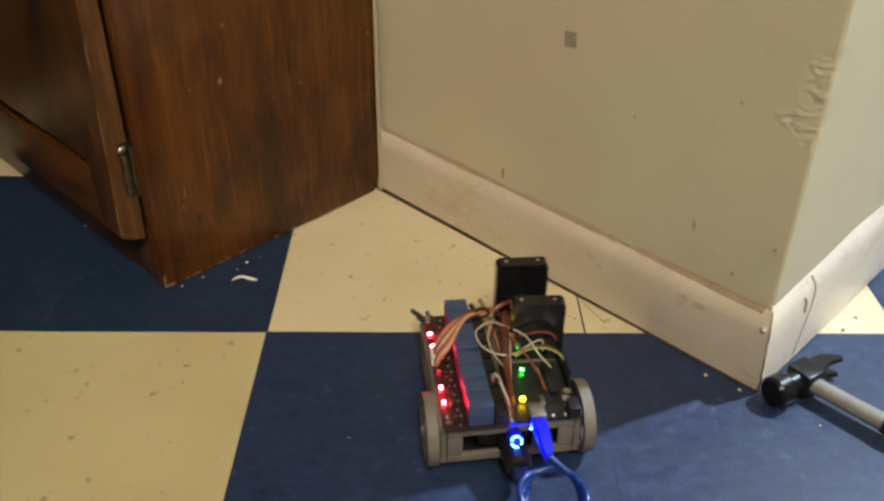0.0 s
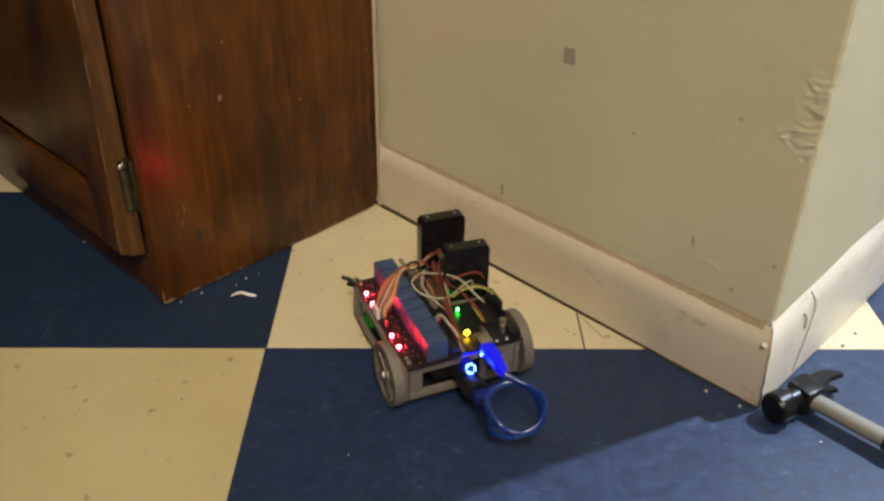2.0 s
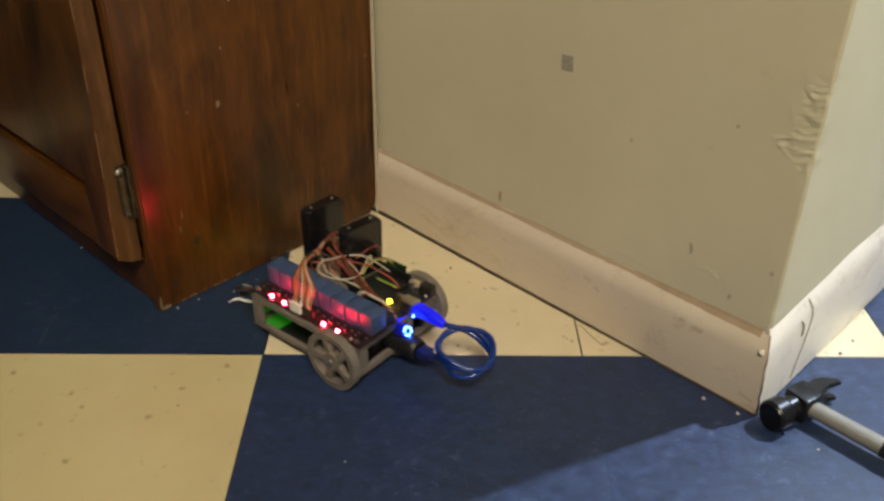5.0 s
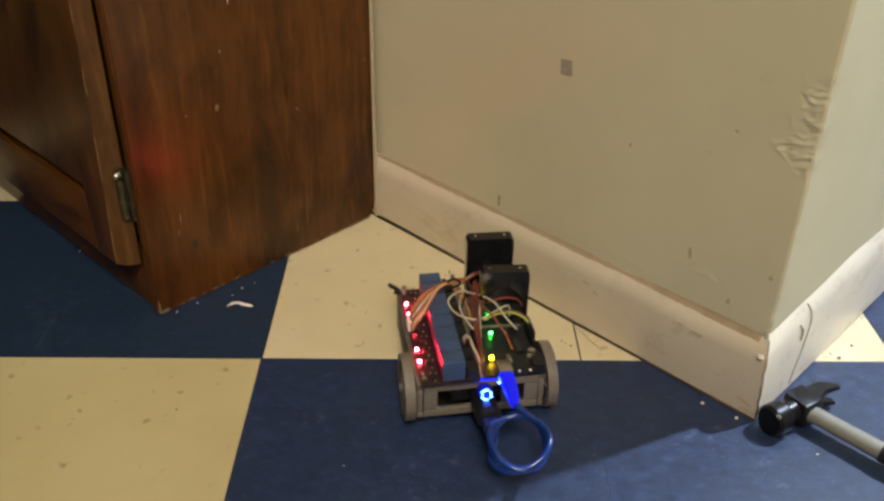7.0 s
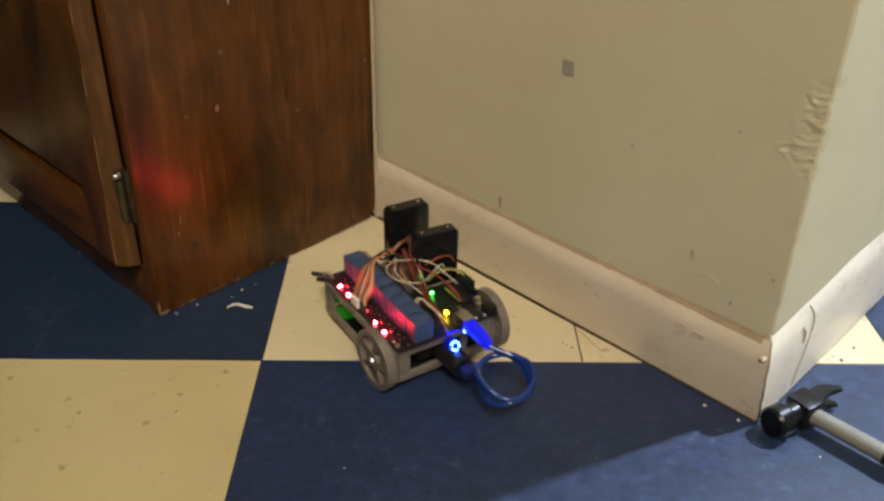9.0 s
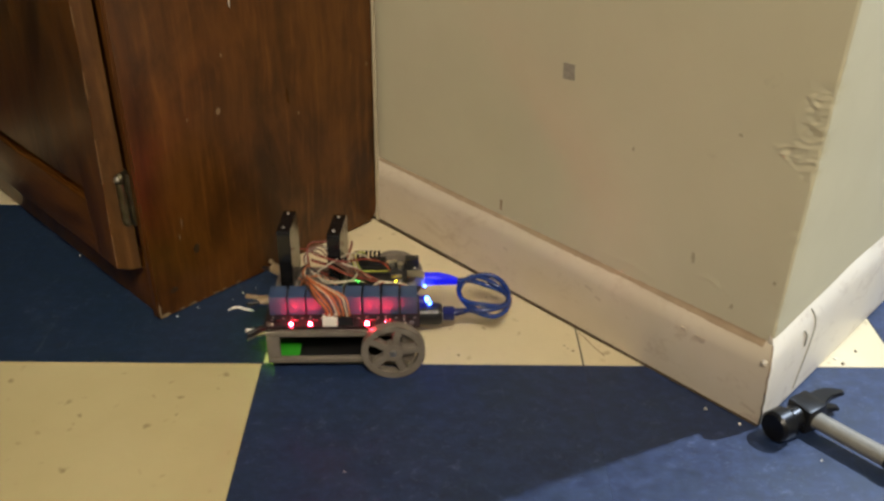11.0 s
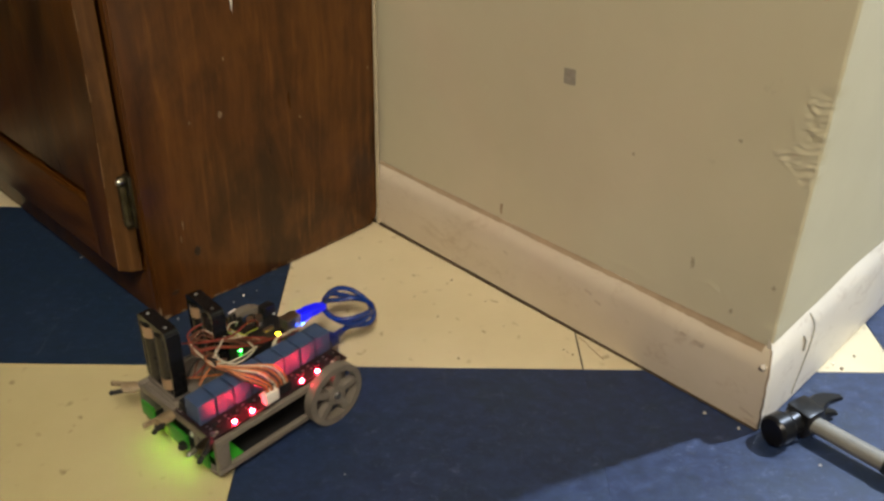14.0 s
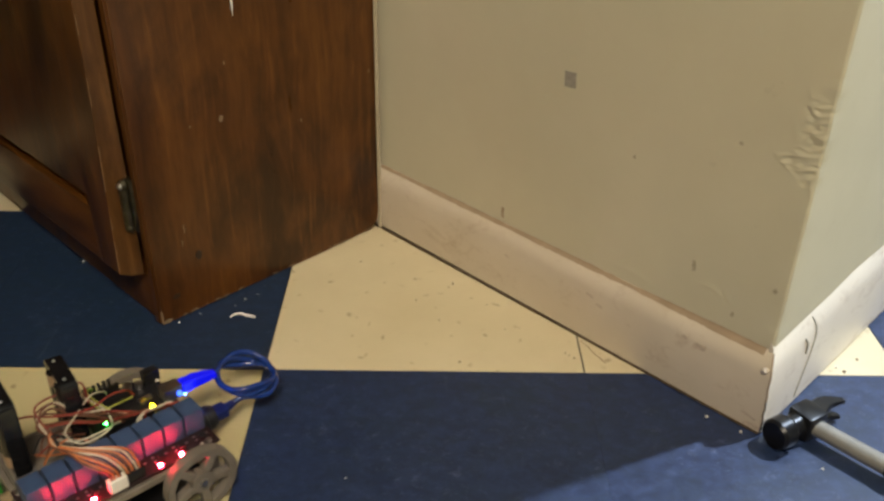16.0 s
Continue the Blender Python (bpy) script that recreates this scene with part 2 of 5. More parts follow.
STAIN = ((0.036, 0.0108, 0.0016), (0.088, 0.0305, 0.0046), (0.130, 0.0490, 0.0082))
M = dict(
    cream=material("cream_vinyl", cream_tile, 0.5),
    cream_darker=material("darker_cream_vinyl", lambda nt, b: cream_tile(nt, b, 0.84, 0.84, 1.35), 0.52),
    blue=material("blue_vinyl", blue_tile, 0.45),
    # same blue, darkened and tealer to paint in the left side's shade
    blue_shaded=material("shaded_blue_vinyl", lambda nt, b: blue_tile(nt, b, 0.88, 0.30), 0.45),
    grout=material("dark_joint", plain((0.035, 0.03, 0.025), 0.3, 40), 0.9),
    wall=material("cream_wall_paint", painted_wall, 0.65),
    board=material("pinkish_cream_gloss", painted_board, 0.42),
    # paler cream than the other baseboard has
    board_white=material("pale_cream_gloss", lambda nt, b: painted_board(nt, b, (0.76, 0.69, 0.56), (0.82, 0.75, 0.63)), 0.38),
    ceiling=material("ceiling_paint", plain((0.62, 0.58, 0.50), 0.05, 8), 0.9),
    shell=material("tan_wall_paint", plain((0.22, 0.18, 0.125), 0.06, 8), 0.8),
    wood=material("dark_stained_wood", wood(*STAIN), 0.42, 0.0, 0.24),
    rawwood=material("worn_bare_wood", wood((0.040, 0.0150, 0.0038), (0.088, 0.036, 0.0090), (0.130, 0.058, 0.0160)), 0.6),
    frame=material("grey_printed_plastic", printed_plastic, 0.55),
    black=material("black_plastic", plain((0.010, 0.010, 0.011), 0.3, 80), 0.38),
    gloss=material("glossy_black_plastic", plain((0.008, 0.008, 0.009), 0.2, 80, 0.03), 0.16),
    # black board reddened to imitate the red diodes' spill and bloom
    relay_pcb=material("red_tinted_relay_board", plain((0.024, 0.013, 0.014), 0.5, 320), 0.30),
    pcb=material("black_circuit_board", plain((0.012, 0.012, 0.014), 0.4, 300), 0.35),
    relay=material("blue_relay_plastic", plain((0.042, 0.072, 0.152), 0.12, 90), 0.46),
    metal=material("bright_metal", plain((0.62, 0.60, 0.56), 0.1, 120), 0.28, 1.0),
    darkmetal=material("dark_bronze_metal", plain((0.13, 0.115, 0.075), 0.4, 90), 0.45, 1.0),
    steel=material("black_forged_steel", plain((0.018, 0.018, 0.019), 0.4, 60), 0.30, 0.5),
    handle=material("grey_fibreglass", plain((0.235, 0.225, 0.195), 0.14, 60), 0.4),
    copper=material("copper_cell_wrapper", plain((0.33, 0.215, 0.125), 0.2, 120), 0.35),
    cell=material("dark_cell_wrapper", plain((0.018, 0.016, 0.014), 0.2, 120), 0.22),
    white=material("white_plastic", plain((0.78, 0.75, 0.68), 0.06, 100), 0.45),
    sensor=material("tan_sensor_plastic", plain((0.27, 0.20, 0.115), 0.25, 160), 0.5),
    face_glow=material("charger_face_ring_spill", glow((0.0012, 0.002, 1.0), 0.10, (0.008, 0.012, 0.10)), 0.3),
    paper=material("white_paper_scrap", plain((0.80, 0.78, 0.74), 0.08, 200), 0.8),
    crumb=material("pale_crumb", plain((0.72, 0.68, 0.58), 0.2, 300), 0.8),
    mark=material("grey_stain", plain((0.315, 0.288, 0.23), 0.2, 200), 0.7),
    soft=material("soft_brown_scuff", plain((0.415, 0.36, 0.245), 0.3, 300), 0.7),
    scuff=material("brown_scuff", plain((0.21, 0.15, 0.09), 0.4, 300), 0.7),
    faint=material("faint_scuff", plain((0.53, 0.44, 0.335), 0.25, 300), 0.6),
    grime=material("brown_grime", plain((0.36, 0.265, 0.17), 0.15, 50, 0.03), 0.7),
    worn=material("rubbed_bare_wood", plain((0.22, 0.125, 0.055), 0.3, 200), 0.6),
    crust=material("dried_crust", plain((0.20, 0.145, 0.085), 0.4, 200), 0.8),
    crack=material("dark_crack_and_gap_shade", plain((0.07, 0.045, 0.025), 0.3, 200), 0.8),
    cable=material("blue_cable_jacket", plain((0.006, 0.032, 0.19), 0.15, 100), 0.22, 0.0, 0.4),
    plug_soft=material("faintly_lit_blue_plug", glow((0.002, 0.003, 1.0), 0.70, (0.005, 0.008, 0.16)), 0.3),
    plug_glow=material("lit_blue_plug_and_frame_strip", glow((0.0015, 0.0024, 1.0), 6.0, (0.02, 0.03, 0.4)), 0.3),
    w_orange=material("orange_wire", plain((0.50, 0.165, 0.055), 0.15, 200), 0.42),
    w_brown=material("brown_wire", plain((0.115, 0.040, 0.020), 0.2, 200), 0.42),
    w_white=material("white_wire", plain((0.52, 0.48, 0.375), 0.1, 200), 0.42),
    w_red=material("red_wire", plain((0.22, 0.035, 0.025), 0.2, 200), 0.42),
    w_green=material("yellow_green_wire", plain((0.42, 0.45, 0.10), 0.2, 200), 0.42),
    w_black=material("black_wire", plain((0.015, 0.015, 0.015), 0.2, 200), 0.42),
    led_red=material("lit_red_diode", glow((1.0, 0.020, 0.045), 640), 0.3),
    led_off=material("unlit_diode", plain((0.45, 0.38, 0.33), 0.1, 300), 0.3),
    led_green=material("lit_green_diode", glow((0.03, 1.0, 0.06), 75), 0.3),
    led_yellow=material("lit_yellow_diode", glow((1.0, 0.62, 0.008), 30), 0.3),
    led_blue=material("lit_blue_ring", glow((0.04, 0.13, 1.0), 42), 0.3),
    floor_glow=material("added_floor_glow", glow((0.35, 1.0, 0.02), 34), 0.3),
    green_dim=material("dim_green_sensor_board", glow((0.04, 0.90, 0.02), 0.07, (0.03, 0.20, 0.02)), 0.4),
    green_pcb=material("lit_green_sensor_board", glow((0.04, 0.90, 0.02), 0.05, (0.02, 0.13, 0.015)), 0.4),
    tan=material("tan_card", plain((0.42, 0.36, 0.25), 0.15, 120), 0.6),
)


# ---- mesh helpers ----
def box(bm, x0, x1, y0, y1, z0, z1, bev=0.0, m=None):
    g = bmesh.ops.create_cube(bm, size=1)
    vs = g["verts"]
    bmesh.ops.scale(bm, vec=(x1 - x0, y1 - y0, z1 - z0), verts=vs)
    bmesh.ops.translate(bm, vec=((x0 + x1) / 2, (y0 + y1) / 2, (z0 + z1) / 2), verts=vs)
    if bev:
        r = bmesh.ops.bevel(bm, geom=list({e for v in vs for e in v.link_edges}), offset=bev, segments=2, affect="EDGES", profile=0.6)
        vs = list({v for f in r["faces"] for v in f.verts} | {v for v in vs if v.is_valid})
    if m is not None:
        bmesh.ops.transform(bm, matrix=m, verts=vs)
    return vs


def cyl(bm, a, b, r0, r1=None, n=20):
    a, b = Vector(a), Vector(b)
    d = b - a
    g = bmesh.ops.create_cone(bm, cap_ends=True, segments=n, radius1=r0, radius2=r0 if r1 is None else r1, depth=d.length)
    bmesh.ops.transform(bm, matrix=Matrix.Translation((a + b) / 2) @ d.to_track_quat("Z", "Y").to_matrix().to_4x4(), verts=g["verts"])
    return g["verts"]


def ball(bm, c, r, n=12):
    g = bmesh.ops.create_uvsphere(bm, u_segments=n, v_segments=max(6, n // 2), radius=r)
    bmesh.ops.translate(bm, vec=c, verts=g["verts"])
    return g["verts"]


def curve_points(pts, steps=8):
    """A smooth line through the points."""
    pts = [Vector(p) for p in pts]
    out = []
    for i in range(len(pts) - 1):
        p0, p1, p2, p3 = pts[max(i - 1, 0)], pts[i], pts[i + 1], pts[min(i + 2, len(pts) - 1)]
        for k in range(steps):
            t = k / steps
            out.append(0.5 * (2 * p1 + (p2 - p0) * t + (2 * p0 - 5 * p1 + 4 * p2 - p3) * t * t + (3 * p1 - p0 - 3 * p2 + p3) * t ** 3))
    return out + [pts[-1]]


def tube(bm, line, r, n=8):
    rings = []
    side = Vector((0.31, 0.52, 0.79))
    for i, p in enumerate(line):
        d = (line[min(i + 1, len(line) - 1)] - line[max(i - 1, 0)]).normalized()
        side = (side - d * side.dot(d)).normalized()
        up = d.cross(side)
        rings.append([bm.verts.new(p + (side * math.cos(a) + up * math.sin(a)) * r) for a in (2 * math.pi * k / n for k in range(n))])
    for r0, r1 in zip(rings, rings[1:]):
        for k in range(n):
            bm.faces.new((r0[k], r0[(k + 1) % n], r1[(k + 1) % n], r1[k]))
    bm.faces.new(rings[0][::-1])
    bm.faces.new(rings[-1])


def prism(bm, outline, axis_points, cap=True):
    """Sweeps a closed outline, a function of the end index, between stations."""
    rings = [[bm.verts.new(p) for p in outline(s)] for s in axis_points]
    n = len(rings[0])
    for r0, r1 in zip(rings, rings[1:]):
        for k in range(n):
            bm.faces.new((r0[k], r0[(k + 1) % n], r1[(k + 1) % n], r1[k]))
    if cap:
        bm.faces.new(rings[0][::-1])
        bm.faces.new(rings[-1])


def mesh_of(name, bm, mat, smooth=False):
    bmesh.ops.recalc_face_normals(bm, faces=bm.faces)
    me = bpy.data.meshes.new(name)
    bm.to_mesh(me)
    bm.free()
    me.materials.append(mat)
    if smooth:
        for p in me.polygons:
            p.use_smooth = True
        me.set_sharp_from_angle(angle=radians(40))
    return me


def part(name, bm, mat, parent, label="", smooth=True):
    ob = new(name, mesh_of(name, bm, mat, smooth))
    ob.parent = parent
    if label:
        tagged(ob, label)
    return ob


def thing(name, bm, mat, m, label, category, group="", kind="", smooth=True):
    ob = new(name, mesh_of(name, bm, mat, smooth))
    ob.matrix_world = m
    return tagged(ob, label, category, group, kind)


def empty(name, m, label, category):
    ob = new(name)
    ob.matrix_world = m
    ob.empty_display_size = 0.02
    return tagged(ob, label, category)


def one(fn, *a, **k):
    bm = bmesh.new()
    fn(bm, *a, **k)
    return bm


# ---- setting ----
T = 0.305
K = Vector((0.4465, -0.0838, 0))                      # foot of the wall's outer corner
A_LEFT, A_RIGHT = 134.5, 45.2
E2 = Vector((math.cos(radians(A_LEFT)), math.sin(radians(A_LEFT)), 0))
E1 = Vector((math.cos(radians(A_RIGHT)), math.sin(radians(A_RIGHT)), 0))
N_LEFT = Vector((-E2.y, E2.x, 0))                   # out of the cabinet's wall, into the room
N_RIGHT = Vector((E1.y, -E1.x, 0))
P0 = K + E2 * 0.0104 - N_LEFT * 0.0105               # the plaster corner


# creases of loose paint: ends along the wall and up, height, half width
CREASES = ((0.036, 0.2505, 0.004, 0.2580, 0.0012, 0.0012), (0.034, 0.2490, 0.020, 0.2400, 0.0010, 0.0014), (0.024, 0.2470, 0.004, 0.2530, -0.0011, 0.0011),
           (0.030, 0.2455, 0.002, 0.2470, 0.0010, 0.0010), (0.014, 0.2420, 0.001, 0.2440, -0.0010, 0.0012), (0.018, 0.2945, 0.010, 0.2880, 0.0016, 0.0012),
           (0.021, 0.2930, 0.013, 0.2850, -0.0010, 0.0012), (0.018, 0.2790, 0.004, 0.2720, 0.0011, 0.0014), (0.015, 0.2740, 0.008, 0.2650, -0.0013, 0.0018),
           (0.026, 0.2790, 0.022, 0.2660, 0.0007, 0.0016), (0.022, 0.3080, 0.016, 0.2960, 0.0006, 0.0016), (0.012, 0.3050, 0.001, 0.3000, -0.0008, 0.0016),
           (0.010, 0.2840, 0.001, 0.2860, 0.0010, 0.0014), (0.009, 0.2640, 0.001, 0.2660, 0.0012, 0.0013), (0.006, 0.2370, 0.001, 0.2260, 0.0008, 0.0014),
           (0.063, 0.1140, 0.056, 0.1050, 0.0005, 0.0016), (0.053, 0.1130, 0.044, 0.1050, 0.0008, 0.0016),
           (0.079, 0.1117, 0.066, 0.1140, 0.0009, 0.0017), (0.066, 0.1140, 0.054, 0.1094, 0.0010, 0.0016), (0.058, 0.1180, 0.052, 0.1080, -0.0008, 0.0015),
           (0.168, 0.0915, 0.1435, 0.0931, 0.0009, 0.0022), (0.1435, 0.0931, 0.118, 0.0880, 0.0008, 0.0022))


def torn_plaster(s, z):
    """Relief of the torn, wrinkled paint by the wall's outer edge."""
    wide = 0.036 - 0.0022 * abs(z - 0.2495) / 0.003 if z > 0.2495 else 0.036 - 0.0040 * (0.2495 - z) / 0.003
    wide = max(wide, 0.020 if 0.2495 < z < 0.30 else 0.0) * (1 + 0.25 * noise.noise((z * 120, 0.4, 0)))
    skin = min(max((wide - s) / 0.004, 0.0), 1.0) * min(max((0.325 - z) / 0.02, 0.0), 1.0) * min(max((z - 0.222) / 0.012, 0.0), 1.0) * min(max((s + 0.004) / 0.004, 0.0), 1.0)
    fold = 1 - 3.0 * abs(noise.noise((s * 60 - z * 40, z * 170 + s * 60, 9.2)))
    d = skin * (0.0006 * max(fold, -0.5) + 0.0005 * noise.noise((s * 150, z * 240, 1.7)) - 0.0003)
    for s0, z0, s1, z1, h, w in CREASES:
        u = ((s - s0) * (s1 - s0) + (z - z0) * (z1 - z0)) / ((s1 - s0) ** 2 + (z1 - z0) ** 2)
        c = min(max(u, 0.0), 1.0)
        r = math.hypot(s - s0 - c * (s1 - s0), z - z0 - c * (z1 - z0))
        if r < 4 * w and s > -0.003:
            d += 0.38 * h * math.exp(-(r / (1.2 * w)) ** 2) * (0.35 + 0.65 * math.sin(math.pi * (0.15 + 0.7 * c)))
    edge = math.exp(-(s / 0.010) ** 2) * min(max((0.350 - z) / 0.03, 0.0), 1.0)
    return d - edge * 0.0008 * (0.3 + noise.noise((z * 42, 2.2, 0.0)) + 0.6 * noise.noise((z * 130, 7.0, 0.0)))


def make_wall_partition():
    stations = []                                   # plan position, outward direction, distance along the left wall
    for s in (2.2, 1.6, 1.0, 0.6, 0.4, 0.3, 0.22, 0.16, 0.12, 0.09, 0.06, 0.04, 0.025, 0.015):
        stations.append((P0 + E1 * s, N_RIGHT, -s))
    for k in range(7):                              # rounded edge
        f = k / 6
        n = (N_RIGHT * (1 - f) + N_LEFT * f).normalized()
        c = P0 + (E1 + E2) * 0.0029
        stations.append((c + n * 0.0029, n, (f - 0.5) * 0.0058))
    s = 0.0038
    while s < 0.17:
        stations.append((P0 + E2 * s, N_LEFT, s))
        s += 0.0009 if s < 0.042 else 0.0016 if s < 0.09 else 0.004
    for s in (0.19, 0.22, 0.26, 0.32, 0.4, 0.5, 0.7, 1.0, 1.5, 2.3):
        stations.append((P0 + E2 * s, N_LEFT, s))
    zs = [0.0, 0.04] + [0.07 + 0.0016 * k for k in range(95)] + [0.222 + 0.0009 * k for k in range(118)] + [0.33 + 0.004 * k for k in range(13)] + [0.385, 0.42, 0.5, 0.7, 1.0, 1.5, 2.0, 2.4]
    bm = bmesh.new()
    front, back = [], []
    for p, n, s in stations:
        col = []
        for z in zs:
            d = 0.0003 * noise.noise((s * 4, z * 4, 0.3)) if -1 < s < 1 else 0.0
            d += torn_plaster(s, z) if -0.05 < s < 0.175 else 0.0
            col.append(bm.verts.new((p.x + n.x * d, p.y + n.y * d, z)))
        front.append(col)
        if s < 0:
            b = P0 + E1 * max(-s, 0.1) + E2 * 0.1
        else:
            b = P0 + E2 * max(s, 0.1) + E1 * 0.1
        back.append((bm.verts.new((b.x, b.y, 0)), bm.verts.new((b.x, b.y, 2.4))))
    for (c0, b0), (c1, b1) in zip(zip(front, back), zip(front[1:], back[1:])):
        for k in range(len(zs) - 1):
            bm.faces.new((c0[k], c1[k], c1[k + 1], c0[k + 1]))
        bm.faces.new((b1[0], b0[0], b0[1], b1[1]))
        bm.faces.new((c0[-1], c1[-1], b1[1], b0[1]))
    for c, b in ((front[0], back[0]), (front[-1], back[-1])):
        bm.faces.new((*c, b[1], b[0]))
    bmesh.ops.remove_doubles(bm, verts=bm.verts, dist=1e-6)
    return thing("wall_partition", bm, M["wall"], Matrix(), "cream painted plaster wall with a worn, torn outer corner", "wall", kind="structure")


make_wall_partition()


RIGHT_PROFILE = ((0, 0.0030), (-0.0020, 0.040), (-0.0036, 0.064), (-0.0050, 0.0705), (-0.0076, 0.0765), (-0.0106, 0.0825), (-0.0140, 0.0885), (-0.0140, 0.0030))


def rise(s):
    """The board round the corner grows a little taller away from the corner."""
    return 1 + 0.115 * min(s / 0.14, 1.15)


LEFT_PROFILE = ((0, 0.0), (0.0005, 0.030), (0, 0.0590), (-0.0008, 0.0640), (-0.0026, 0.0690), (-0.0054, 0.0740), (-0.0084, 0.0778), (-0.0108, 0.0800))


def recess(profile, z):
    """How far a board's face lies behind its plane at a height."""
    for (d0, z0), (d1, z1) in zip(profile, profile[1:]):
        if z <= z1:
            return -(d0 + (d1 - d0) * max(z - z0, 0) / (z1 - z0))
    return -profile[-1][0]


def seam(z):
    """The mitre between the two boards at a height."""
    return K + E2 * recess(RIGHT_PROFILE[:7], z) + E1 * recess(LEFT_PROFILE, z) + Vector((0, 0, z))


def make_baseboards():
    def left(s):
        foot = 0.0020 + 0.0028 * min(s / 0.48, 1)
        return [K + E2 * (recess(RIGHT_PROFILE[:7], z) if s == 0 else s) + N_LEFT * d + Vector((0, 0, max(z, foot))) for d, z in (*LEFT_PROFILE, (-0.0108, 0.0))]

    def right(s):
        out = []
        for d, z in RIGHT_PROFILE:
            wave = 0.0007 * noise.noise((s * 14, z * 30, 5.1)) if 0 < s < 1 and 0.03 < z else 0.0
            out.append(K + E1 * (recess(LEFT_PROFILE, z) if s == 0 else s) + N_RIGHT * (d + wave) + Vector((0, 0, z * rise(s) if z > 0.01 else z)))
        return out
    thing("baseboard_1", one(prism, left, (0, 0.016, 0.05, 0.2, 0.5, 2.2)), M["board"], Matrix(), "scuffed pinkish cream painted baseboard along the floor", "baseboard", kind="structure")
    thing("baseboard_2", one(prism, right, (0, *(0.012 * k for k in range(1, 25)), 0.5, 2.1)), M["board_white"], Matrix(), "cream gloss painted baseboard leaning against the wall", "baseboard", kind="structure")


make_baseboards()

ROOM = Matrix.Translation(K) @ pose(0, 0, 0, 0, 0, 45)


def make_shell():
    for name, b in (("wall_west", (-2.3, -2.2, -2.2, 2.4)), ("wall_south", (-2.2, 2.3, -2.3, -2.2)), ("wall_north", (-2.2, 0.1, 2.3, 2.4)), ("wall_east", (2.2, 2.3, -2.2, 0.1))):
        thing(name, one(box, *b, 0, 2.4), M["shell"], ROOM, "plain cream painted room wall", "wall", kind="structure", smooth=False)
    thing("ceiling", one(box, -2.3, 2.3, -2.3, 2.4, 2.4, 2.5), M["ceiling"], ROOM, "plain off-white painted ceiling", "ceiling", kind="structure", smooth=False)


make_shell()
floor = thing("floor", one(box, -3.6, 3.9, -3.6, 3.6, -0.05, -0.0012), M["grout"], Matrix(), "worn vinyl tile floor in cream and navy blue", "floor", kind="structure", smooth=False)


# ---- cabinet ----
CAB = Matrix.Translation((-0.1140, 0.0655, 0)) @ pose(0, 0, 0, 0, 0, 45.4)


